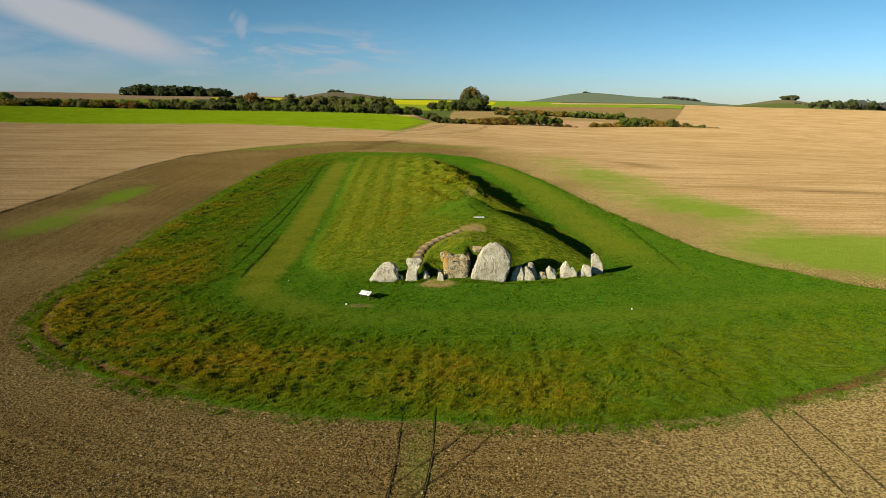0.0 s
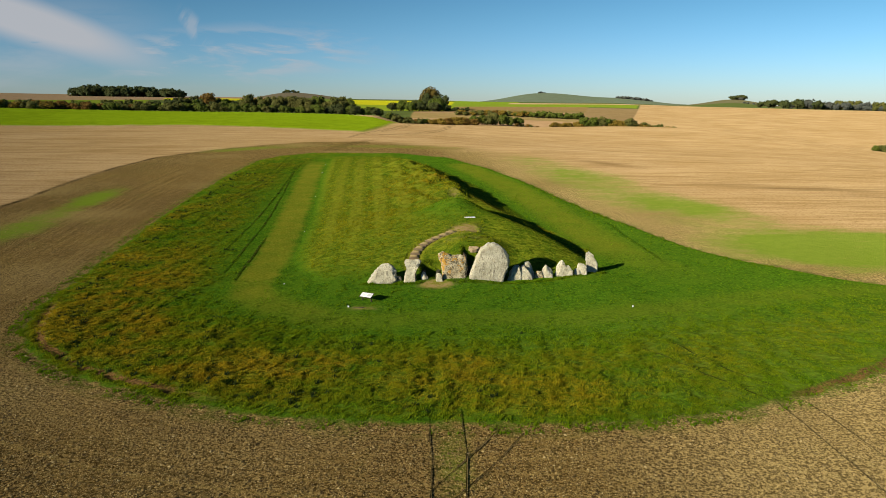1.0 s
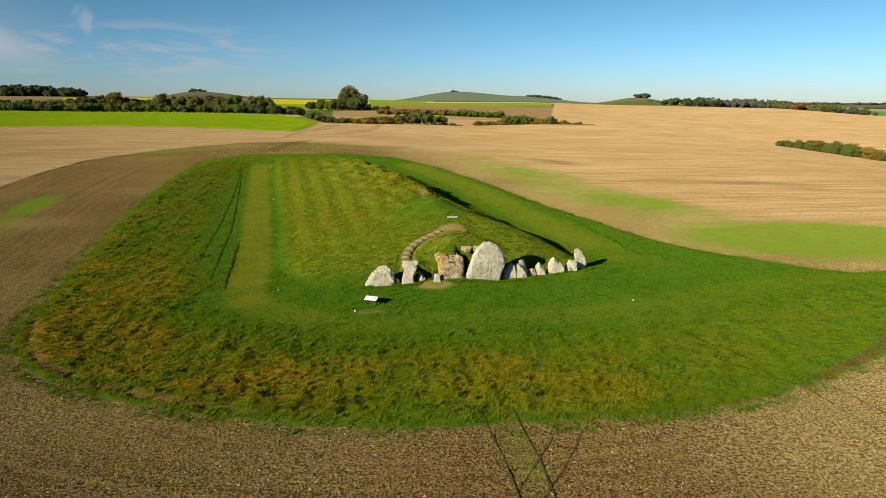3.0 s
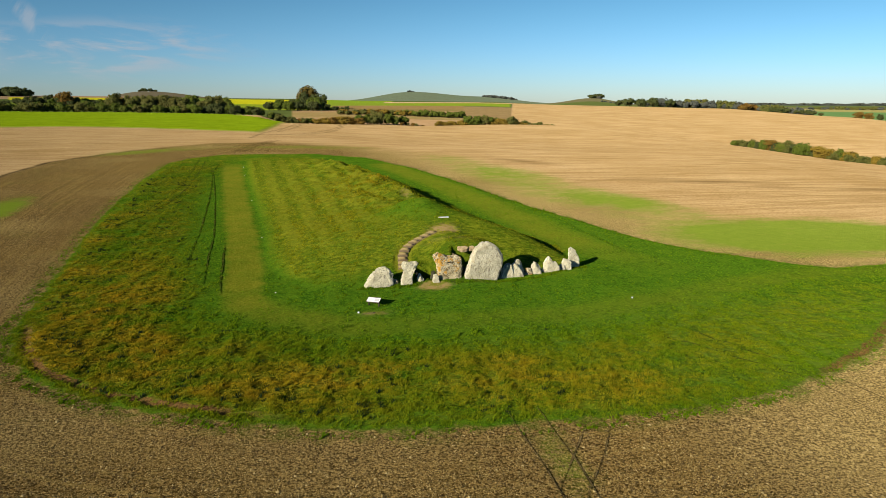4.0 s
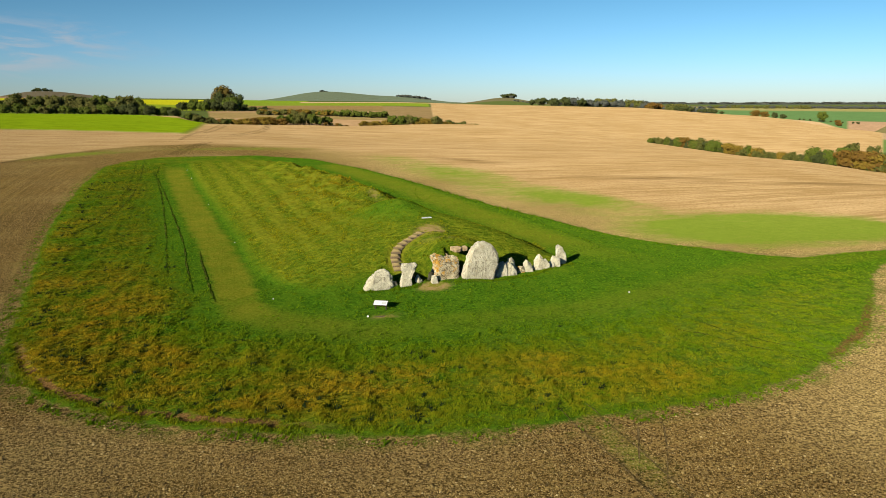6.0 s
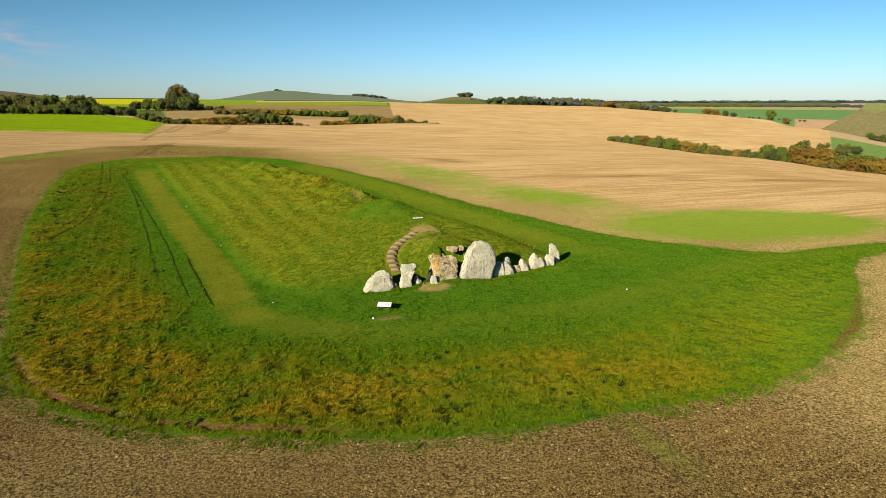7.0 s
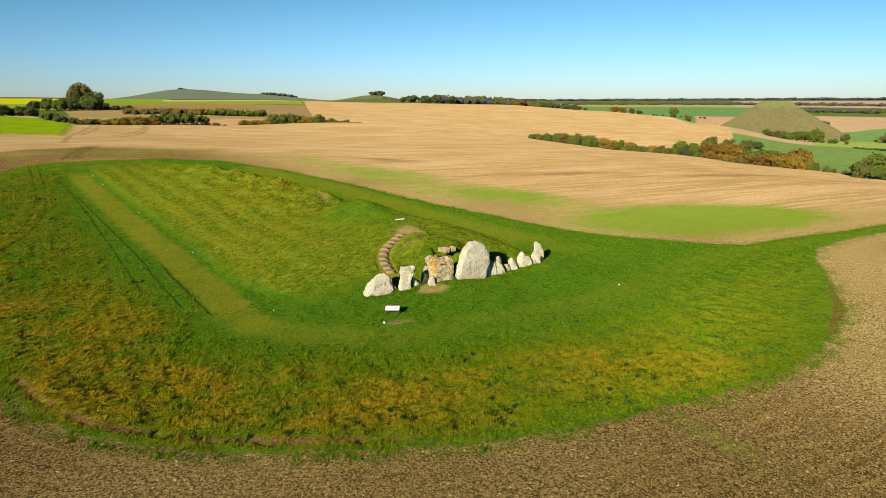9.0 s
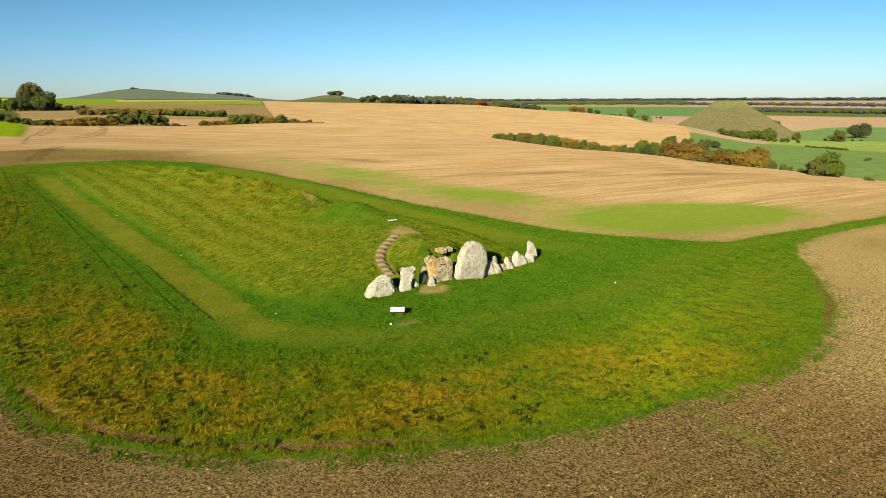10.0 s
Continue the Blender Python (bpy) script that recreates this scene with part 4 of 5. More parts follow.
standing_stone("facade_stone", -2.8, 60.55, "pale hourglass-shaped standing stone with a flat top", M_PALE, thick=0.65, seed=3, detail=5, cuts=4, edge=0.2, foot=0.0,
               outline=[(-0.5, -0.5), (0.62, -0.5), (0.62, 0.8), (0.68, 1.45), (0.95, 1.9), (1.1, 2.25), (0.9, 2.42), (0.4, 2.34), (0.0, 2.4), (-0.38, 2.36), (-0.4, 2.05), (-0.24, 1.6), (-0.36, 1.1)])
standing_stone("facade_stone", -5.05, 60.7, "broad low pale boulder with a rounded hump", M_PALE, thick=1.15, seed=4, detail=5, cuts=10, edge=0.22, foot=0.0, rough=0.08,
               outline=[(-1.3, -0.4), (1.25, -0.4), (1.26, 0.5), (1.15, 1.4), (0.9, 1.8), (0.45, 2.08), (-0.1, 1.98), (-0.58, 1.5), (-0.98, 0.92), (-1.3, 0.4)])
standing_stone("facade_stone", -1.55, 60.95, "small pale pointed stone beside the passage mouth", M_PALE, thick=0.45, seed=5, foot=0.0, outline=[(-0.3, -0.3), (0.36, -0.3), (0.4, 0.75), (0.3, 1.1), (0.0, 1.24), (-0.15, 0.95), (-0.24, 0.5)])
standing_stone("facade_stone", 6.65, 61.55, "grey split stone with a blunt peak", M_PALE, thick=0.7, seed=6, foot=0.0, edge=0.16, cuts=5, outline=[(-0.85, -0.4), (0.34, -0.4), (0.36, 0.9), (0.26, 1.38), (0.08, 1.6), (-0.2, 1.5), (-0.55, 1.0), (-0.78, 0.4)])
standing_stone("facade_stone", 7.25, 61.6, "half of a split grey stone, broad at the foot", M_PALE, thick=0.65, seed=26, foot=0.0, edge=0.16, cuts=5, outline=[(-0.5, -0.4), (0.78, -0.4), (0.76, 0.7), (0.4, 1.15), (0.0, 1.55), (-0.28, 1.3), (-0.46, 0.5)])
standing_stone("facade_stone", 7.72, 61.9, "thin pale slab leaning beside a split stone", M_PALE, thick=0.35, seed=7, foot=0.0, edge=0.16, outline=[(0.2, -0.4), (0.55, -0.4), (0.5, 0.78), (0.26, 1.58), (-0.02, 1.9), (-0.5, 1.76), (-0.42, 1.55), (-0.02, 1.25), (0.2, 0.6)])
standing_stone("facade_stone", 9.5, 62.2, "small buff triangular stone", M_PALE, thick=0.6, seed=8, foot=0.0, edge=0.18, outline=[(-0.6, -0.4), (0.48, -0.4), (0.45, 0.8), (0.25, 1.12), (-0.2, 1.42), (-0.46, 1.0), (-0.58, 0.4)])
standing_stone("facade_stone", 11.2, 62.5, "jagged grey stone stepping down on one side", M_PALE, thick=0.65, seed=9, foot=0.0, edge=0.16, detail=5, outline=[(-0.95, -0.4), (0.7, -0.4), (0.62, 0.8), (0.2, 1.32), (0.0, 1.16), (-0.17, 1.48), (-0.36, 1.8), (-0.62, 1.64), (-0.88, 1.05)])
standing_stone("facade_stone", 12.85, 62.95, "low grey stump of standing stone", M_PALE, thick=0.6, seed=10, foot=0.0, edge=0.2, outline=[(-0.5, -0.4), (0.4, -0.4), (0.36, 0.95), (0.04, 1.34), (-0.35, 1.38), (-0.52, 1.0)])
standing_stone("facade_stone", 14.0, 64.0, "tall narrow pale stone at the end of the row", M_PALE, thick=0.55, seed=11, foot=0.0, edge=0.2, outline=[(-0.55, -0.2), (0.3, -0.2), (0.42, 0.85), (0.3, 1.4), (0.0, 1.95), (-0.45, 2.24), (-0.68, 2.1), (-0.74, 1.65), (-0.66, 0.8)])


def block(w, h, top=0.85, lean=0.0):
    """Corners of a plain upright, sunk at the foot."""
    return [(-w / 2, -0.4), (w / 2, -0.4), (w * 0.5, h * 0.5), (w * top / 2 + lean, h), (-w * top / 2 + lean, h * 0.97), (-w * 0.5, h * 0.4)]


standing_stone("facade_stone", -0.25, 61.35, "dark mossy upright at the passage mouth", M_MOSS_SHADE, thick=0.5, seed=12, outline=block(0.55, 0.95, 0.7))
standing_stone("facade_stone", -0.22, 60.45, "small greyish stone standing before the passage", M_STONE, thick=0.45, seed=13, outline=block(0.6, 0.9, 0.7))
standing_stone("facade_stone", -3.75, 60.7, "little yellow-lichened block between two stones", M_LICHEN, thick=0.5, seed=14, outline=block(0.62, 0.55))
standing_stone("facade_stone", 8.7, 62.1, "low buff packing stone in the facade row", M_LICHEN, thick=0.5, seed=15, outline=block(0.75, 0.55, 0.7))
standing_stone("facade_stone", 12.3, 62.8, "low grey packing stone in the facade row", M_STONE, thick=0.5, seed=16, outline=block(0.6, 0.6, 0.7))
# near-black material here imitates the unlit gap below the capstone
standing_stone("passage_stone", 2.45, 61.75, "upright stone behind the big slab, coloured dark for shade", M_MOSS_SHADE, thick=0.6, seed=17, group="passage stones", foot=-0.6, outline=block(0.6, 2.1))
standing_stone("passage_stone", -1.55, 62.6, "mossy upright walling the dark passage", M_MOSS_SHADE, thick=0.5, seed=18, group="passage stones", turn=80, foot=-0.7, outline=block(1.3, 1.7))
standing_stone("passage_stone", 0.75, 62.9, "reddish upright walling the dark passage", M_RED, thick=0.6, seed=19, group="passage stones", turn=85, foot=-0.9, outline=block(1.2, 2.6))
standing_stone("passage_stone", 2.3, 63.9, "reddish upright carrying a capstone", M_RED, thick=0.35, seed=20, group="passage stones", turn=85, foot=-0.7, outline=block(1.2, 3.1))


def capstone(x, y, z, w, d, h, turn, label, seed):
    bm = boulder([(-w / 2, 0), (w / 2, 0.02), (w * 0.46, h), (-w * 0.44, h * 0.92)], d, seed=seed, rough=0.04, cuts=5, edge=0.2)
    ob = part("capstone", bm, M_RED, None)
    ob.matrix_world = pose(x, y, z, 3, -2, turn)
    return tagged(ob, label, "stone", "capstones")


capstone(3.12, 63.75, 2.40, 0.95, 1.2, 0.34, 4, "buff and reddish capstone roofing the passage", 31)
capstone(3.85, 63.7, 2.42, 0.5, 1.0, 0.34, -10, "small reddish capstone beside the big slab", 32)


# ---- steps up the front of the mound


def flight_step(x, y, turn):
    ob = new("step")
    a = radians(-turn)
    z = ground_z(x + 0.36 * math.sin(a), y + 0.36 * math.cos(a))
    ob.matrix_world = pose(x, y, z + 0.12, 9, 0, turn)
    bm = bmesh.new()
    bmesh.ops.create_cube(bm, size=1.0, matrix=Matrix.LocRotScale((0, 0.06, -0.12), None, (0.84, 0.66, 0.24)))
    bmesh.ops.bevel(bm, geom=bm.edges[:], offset=0.02, segments=1)
    for v in bm.verts:
        v.co.z += 0.03 * noise.noise(Vector((v.co.x * 3 + x, v.co.y * 3 + y, 0)))
    part("tread", bm, M_TREAD, ob, "trodden chalky gravel tread")
    bm = bmesh.new()
    bmesh.ops.create_cube(bm, size=1.0, matrix=Matrix.LocRotScale((0, -0.31, -0.13), None, (0.9, 0.05, 0.28)))
    bmesh.ops.bevel(bm, geom=bm.edges[:], offset=0.012, segments=1)
    part("riser", bm, M_RISER, ob, "weathered timber riser board")
    return tagged(ob, "gravel step with a dark timber riser on the mound", "step", "steps up the mound")


for (ax, ay), (bx, by) in zip(STAIR[:-1], STAIR[1:]):
    flight_step((ax + bx) / 2, (ay + by) / 2, -math.degrees(math.atan2(bx - ax, by - ay)))


# ---- information panel on posts
def info_panel(x, y, turn):
    z = ground_z(x, y) + 0.1
    ob = new("information_panel")
    ob.matrix_world = pose(x, y, z, 0, 0, turn)
    tilt = Matrix.Translation((0, 0.0, 0.5)) @ Euler((radians(28), 0, 0)).to_matrix().to_4x4()
    bm = bmesh.new()
    bmesh.ops.create_cube(bm, size=1.0, matrix=tilt @ Matrix.Diagonal((1.05, 0.5, 0.03, 1)))
    bmesh.ops.bevel(bm, geom=bm.edges[:], offset=0.006, segments=1)
    board = part("board", bm, M_WHITE, ob, "glossy white printed board", False)
    bm = bmesh.new()
    for w, d, px, py in ((1.09, 0.03, 0, -0.265), (1.09, 0.03, 0, 0.265), (0.03, 0.5, -0.54, 0), (0.03, 0.5, 0.54, 0)):
        bmesh.ops.create_cube(bm, size=1.0, matrix=tilt @ Matrix.Translation((px, py, 0)) @ Matrix.Diagonal((w, d, 0.05, 1)))
    part("frame", bm, M_TIMBER, board, "thin dark frame", False)
    bm = bmesh.new()
    rng = random.Random(4)
    for k in range(7):
        bmesh.ops.create_cube(bm, size=1.0, matrix=tilt @ Matrix.Translation((-0.26, 0.16 - 0.05 * k, 0.0165)) @ Matrix.Diagonal((0.36 + 0.08 * rng.random(), 0.016, 0.003, 1)))
    bmesh.ops.create_cube(bm, size=1.0, matrix=tilt @ Matrix.Translation((0.28, 0.02, 0.0165)) @ Matrix.Diagonal((0.38, 0.3, 0.003, 1)))
    part("print", bm, M_PRINT, board, "pale grey lines of print", False)
    for px in (-0.42, 0.42):
        bm = bmesh.new()
        bmesh.ops.create_cube(bm, size=1.0, matrix=Matrix.LocRotScale((px, 0.02, 0.12), None, (0.08, 0.08, 0.72)))
        bmesh.ops.bevel(bm, geom=bm.edges[:], offset=0.008, segments=1)
        part("post", bm, M_TIMBER, ob, "", False)
    return tagged(ob, "white tilted information board on two dark posts in grass", "sign")


info_panel(-6.15, 55.9, -32)

# worn threshold slab beside the panel
bm = bmesh.new()
bmesh.ops.create_cube(bm, size=1.0, matrix=Matrix.Diagonal((1.0, 0.26, 0.10, 1)))
bmesh.ops.bevel(bm, geom=bm.edges[:], offset=0.03, segments=2)
flat = part("ground_slab", bm, M_DARKSTONE, None)
flat.matrix_world = pose(-6.75, 54.45, ground_z(-6.75, 54.45) + 0.08, 0, 0, -8)
tagged(flat, "dark flat slab set in worn grass", "stone")

# light cover over the chamber roof
cover_ob = new("roof_light")
cover_ob.matrix_world = pose(3.55, 73.4, ground_z(3.55, 73.4) + 0.06, 0, 0, 6)
bm = bmesh.new()
bmesh.ops.create_cube(bm, size=1.0, matrix=Matrix.LocRotScale((0, 0, 0.07), None, (1.1, 0.22, 0.08)))
bmesh.ops.bevel(bm, geom=bm.edges[:], offset=0.02, segments=2)
part("kerb", bm, M_WHITE, cover_ob, "whitish concrete kerb", False)
bm = bmesh.new()
bmesh.ops.create_cube(bm, size=1.0, matrix=Matrix.LocRotScale((0, 0, 0.135), None, (1.0, 0.16, 0.03)))
part("pane", bm, M_PALEGLASS, cover_ob, "clouded glass pane", False)
tagged(cover_ob, "low whitish roof light set in mound turf", "roof light")


# ---- whitewashed marker stones along the lanes
def marker(x, y, size, seed):
    ob = part("marker_stone", boulder([(-size * 0.6, -0.1), (size * 0.6, -0.1), (size * 0.45, size * 0.7), (-size * 0.3, size * 0.85)], size, seed=seed, detail=2, rough=0.02, cuts=4), M_WHITE, None)
    ob.matrix_world = pose(x, y, ground_z(x, y) + 0.12)
    return tagged(ob, "small whitewashed marker stone in the grass", "stone", "marker stones")


for k, (x, y, s) in enumerate([(-14.75, 83.5, 0.12), (-16.3, 107.6, 0.13), (-17.9, 131.4, 0.12), (-7.5, 54.55, 0.17), (14.45, 53.5, 0.15), (-18.4, 141.5, 0.14), (-13.5, 61.4, 0.10)]):
    marker(x, y, s, 60 + k)


def raw_mesh(name, verts, tris, material, label, category, rough=None):
    mesh = bpy.data.meshes.new(name)
    mesh.vertices.add(len(verts))
    mesh.vertices.foreach_set("co", verts.astype(np.float32).ravel())
    mesh.loops.add(tris.size)
    mesh.polygons.add(len(tris))
    mesh.loops.foreach_set("vertex_index", tris.astype(np.int32).ravel())
    mesh.polygons.foreach_set("loop_start", (np.arange(len(tris)) * 3).astype(np.int32))
    mesh.update(calc_edges=True)
    if rough is not None:
        for key, values in zip(("rough", "sward"), rough):
            mesh.attributes.new(key, "FLOAT", "POINT").data.foreach_set("value", values.astype(np.float32))
    mesh.materials.append(material)
    return tagged(new(name, mesh), label, category, kind="stuff")


# ---- wheel ruts through the rough grass
def rut(points, seed, material, broad=1.0):
    """A shallow broken strip of trodden earth along a line."""
    rng = np.random.default_rng(seed)
    p = np.array(points, float)
    run_m = np.concatenate([[0], np.cumsum(np.hypot(*np.diff(p, axis=0).T))])
    s = np.arange(0, run_m[-1], 0.4)
    x, y = np.interp(s, run_m, p[:, 0]), np.interp(s, run_m, p[:, 1])
    x = x + 0.05 * ripple(x, y, 9.0, 96)
    wide = np.clip(0.055 + 0.085 * ripple(x, y, 2.6, 97 + seed) + 0.04 * ripple(x, y, 14, 99 + seed) + rng.uniform(-0.04, 0.04, len(s)), 0.002, 0.17)
    wide = wide * np.clip(np.minimum(s, run_m[-1] - s) / min(9.0, run_m[-1] / 5), 0.03, 1)
    wide = wide * broad
    dx, dy = np.gradient(x), np.gradient(y)
    d = np.hypot(dx, dy)
    verts = []
    for side in (-1.0, 0.0, 1.0):
        vx, vy = x + side * wide * dy / d, y - side * wide * dx / d
        verts.append(np.stack([vx, vy, surface(vx, vy, cover(vx, vy)[0]) + (0.05 if side else 0.02)], -1))
    verts = np.concatenate(verts)
    n, k = len(s), np.arange(len(s) - 1)
    tris = np.concatenate([np.concatenate([np.stack([a + k, a + k + 1, a + n + k], 1), np.stack([a + k + 1, a + n + k + 1, a + n + k], 1)]) for a in (0, n)])
    return raw_mesh("wheel_rut", verts, tris, material, "dark wheel rut worn through grass and soil", "track")


for k, line in enumerate(RUTS):
    rut(line, k, M_RUT, 0.62 if line[0][0] < 0 else 0.3)
for k, line in enumerate(FIELD_RUTS):
    rut(line, 20 + k, M_WHEEL, 0.33)


# ---- rough growth: tussocks over the turf, flints and clods over the soil
def scatter(count, box, seed, keep):
    rng = np.random.default_rng(seed)
    x, y = rng.uniform(box[0], box[1], count), rng.uniform(box[2], box[3], count)
    turf, rough_w, mown, mound = cover(x, y)
    ok = rng.uniform(0, 1, count) < keep(x, y, turf, rough_w, mown, mound)
    return x[ok], y[ok], turf[ok], rng


def tufts(name, x, y, turf, rng, tall, wide, blades, thick, material, label, uneven=1.0):
    """Fans of pointed blades, each tuft bent a little by the wind; tall clumps and low hollows alternate."""
    n, m = len(x), blades
    z = surface(x, y, turf)
    clump = np.clip(0.85 + uneven * (0.55 * ripple(x, y, 1.5, 51) + 0.45 * ripple(x, y, 0.7, 52)), 0.3, 2.0)
    h = (tall * rng.uniform(0.6, 1.25, n) * clump * (1 + 0.9 * smooth(89, 94, y) * smooth(130, 115, y) * smooth(-6, -2, x)) * (1 - 0.5 * smooth(4, 24, x) * smooth(66, 60, y)))[:, None]
    a = rng.uniform(0, 2 * math.pi, n)[:, None] + np.arange(m) * 2.4 + rng.uniform(-0.5, 0.5, (n, m))
    reach, lean = wide * rng.uniform(0.35, 1.1, (n, m)), h * rng.uniform(0.1, 0.6, (n, 1))
    half = thick * rng.uniform(0.6, 1.3, (n, m)) / 2
    ca, sa, up = np.cos(a), np.sin(a), h * rng.uniform(0.55, 1.05, (n, m))
    rx, ry = x[:, None] + 0.35 * reach * ca, y[:, None] + 0.35 * reach * sa
    low = np.broadcast_to(z[:, None] - 0.03, rx.shape)
    left = np.stack([rx - half * sa, ry + half * ca, low], -1)
    right = np.stack([rx + half * sa, ry - half * ca, low], -1)
    tip = np.stack([x[:, None] + reach * ca + 0.87 * lean, y[:, None] + reach * sa + 0.5 * lean, z[:, None] + up], -1)
    verts = np.stack([left, right, tip], 2).reshape(-1, 3)
    return raw_mesh(name, verts, np.arange(n * m * 3).reshape(-1, 3), material, label, "grass", [np.repeat(cover(x, y)[k], m * 3) for k in (1, 3)])


def rough_share(x, y, turf, r, mown, mound):
    gaps = np.clip(0.75 + 0.6 * ripple(x, y, 2.2, 53) + 0.3 * ripple(x, y, 6.0, 54), 0.15, 1)
    scar = 1 - 0.93 * bank(x, y) * np.exp(-((turf - scar_line(x)) / 0.4) ** 2)
    near = np.clip(50 / np.hypot(x + 15, y - 4), 0, 1) ** 2
    wild = np.minimum(1, 0.05 + 1.2 * np.maximum(r, 0.8 * cover_rough(x, y, turf)))
    return np.where((turf > 0.1) & ~((mound > 0.2) & (x > 5)), wild * gaps * scar * (1 - mown) * near * (1 - 0.3 * mound), 0)


x, y, turf, rng = scatter(950000, (-36, 60, 33, 152), 11, rough_share)
tufts("rough_grass", x, y, turf, rng, 0.13, 0.16, 6, 0.08, M_TUSSOCK, "yellowing rough tussock grass round the mound")
x, y, turf, rng = scatter(420000, (-36, 60, 33, 150), 12, lambda x, y, turf, r, mown, mound: np.where(turf > 0.2, (1 - 0.8 * np.maximum(r, 0.8 * cover_rough(x, y, turf))) * (1 - 0.9 * mown), 0) * np.clip(52 / np.hypot(x + 15, y - 4), 0, 1) ** 2 * (1 - 0.4 * ((mound > 0.2) & (x > 5))))
tufts("green_grass", x, y, turf, rng, 0.042, 0.12, 4, 0.06, M_BLADES, "short lush green grass tufts on the turf", 0.8)
rng = np.random.default_rng(13)
ring = np.array(TURF + TURF_FAR + TURF[:1])
run_m = np.concatenate([[0], np.cumsum(np.hypot(*np.diff(ring, axis=0).T))])
at = rng.uniform(0, run_m[-1], 70000)
x, y = np.interp(at, run_m, ring[:, 0]) + rng.normal(0, 0.85, len(at)), np.interp(at, run_m, ring[:, 1]) + rng.normal(0, 0.85, len(at))
turf = cover(x, y)[0]
ok = (x < 60) & (rng.uniform(0, 1, len(x)) < np.clip(45 / np.hypot(x + 15, y - 4), 0, 1) ** 2 * np.clip(0.45 + 0.6 * ripple(x, y, 5, 71) + 0.4 * ripple(x, y, 1.6, 72), 0, 1)) & (turf > -1.1 + 0.8 * smooth(42, 46, y) * (x > 10))
ok &= rng.uniform(0, 1, len(x)) > 0.85 * bank(x, y) * np.exp(-((turf - scar_line(x)) / 0.45) ** 2)
x, y, turf = x[ok], y[ok], turf[ok]
tufts("edge_grass", x, y, turf, rng, 0.13, 0.15, 6, 0.07, M_BLADES, "ragged green grass along the ploughed edge")
x, y, turf, rng = scatter(60000, (-7, 15, 58.5, 65), 15, lambda x, y, turf, r, mown, mound: np.exp(-((y - 60.05 - 0.55 * smooth(5, 8, x) - 2.9 * smooth(8, 14.5, x)) / 0.22) ** 2) * (1 - mown) * 0.55)
tufts("foot_grass", x, y, turf, rng, 0.15, 0.10, 6, 0.04, M_BLADES, "longer green grass along the foot of the stones")
# very dark broad-bladed tufts standing in the rough grass, thickest along the ploughed edge
x, y, turf, rng = scatter(40000, (-36, 48, 33, 130), 16, lambda x, y, turf, r, mown, mound: np.where(turf > 0.3, smooth(8, -3, x) * cover_rough(x, y, turf) * (0.10 + 0.22 * np.exp(-((turf - 2.2) / 1.3) ** 2)) * np.clip(0.2 + 1.2 * ripple(x, y, 5.0, 57), 0, 1), 0) * (1 - mown))
tufts("dark_weeds", x, y, turf, rng, 0.24, 0.26, 14, 0.11, M_DARK_TUFT, "very dark green broad-bladed tufts in rough grass", 0.4)

# clods and flints over the ploughed soil
x, y, turf, rng = scatter(1000000, (-58, 72, 14, 100), 14, lambda x, y, turf, r, mown, mound: np.where((turf < -0.25) & ~((x > 26) & (y > 54)), np.clip(33 / np.hypot(x + 12, y - 2), 0, 1) ** 2.6, 0) * np.clip(0.7 + 0.5 * ripple(x, y, 1.8, 58), 0.2, 1))
n, m = len(x), 4
z = surface(x, y, turf)
size = rng.gamma(2.4, 0.0125, n).clip(0.014, 0.085)
ring = np.stack([np.stack([x + size * rng.uniform(0.6, 1.3, n) * math.cos(q), y + size * rng.uniform(0.6, 1.3, n) * math.sin(q), z - 0.01 + size * rng.uniform(0.0, 0.3, n)], -1) for q in (0.3, 1.9, 3.4, 5.0)], 1)
top = np.stack([x + rng.normal(0, 0.35, n) * size, y + rng.normal(0, 0.35, n) * size, z + size * rng.uniform(0.55, 1.15, n)], -1)[:, None]
k = np.arange(m)
tri = np.stack([k, (k + 1) % m, np.full(m, m)], 1)[None] + (np.arange(n) * (m + 1))[:, None, None]
raw_mesh("field_clods", np.concatenate([ring, top], 1).reshape(-1, 3), tri.reshape(-1, 3), M_FLINT, "pale flints and brown clods on ploughed soil", "stones")


# ---------------------------------------------------------------- trees, hedges and far country
def limb(bm, a, b, ra, rb, sides=6):
    a, b = Vector(a), Vector(b)
    q = (b - a).to_track_quat("Z", "Y")
    rings = []
    for p, r in ((a, ra), (b, rb)):
        rings.append([bm.verts.new(p + q @ Vector((r * math.cos(2 * math.pi * k / sides), r * math.sin(2 * math.pi * k / sides), 0))) for k in range(sides)])
    for k in range(sides):
        bm.faces.new((rings[0][k], rings[0][(k + 1) % sides], rings[1][(k + 1) % sides], rings[1][k]))


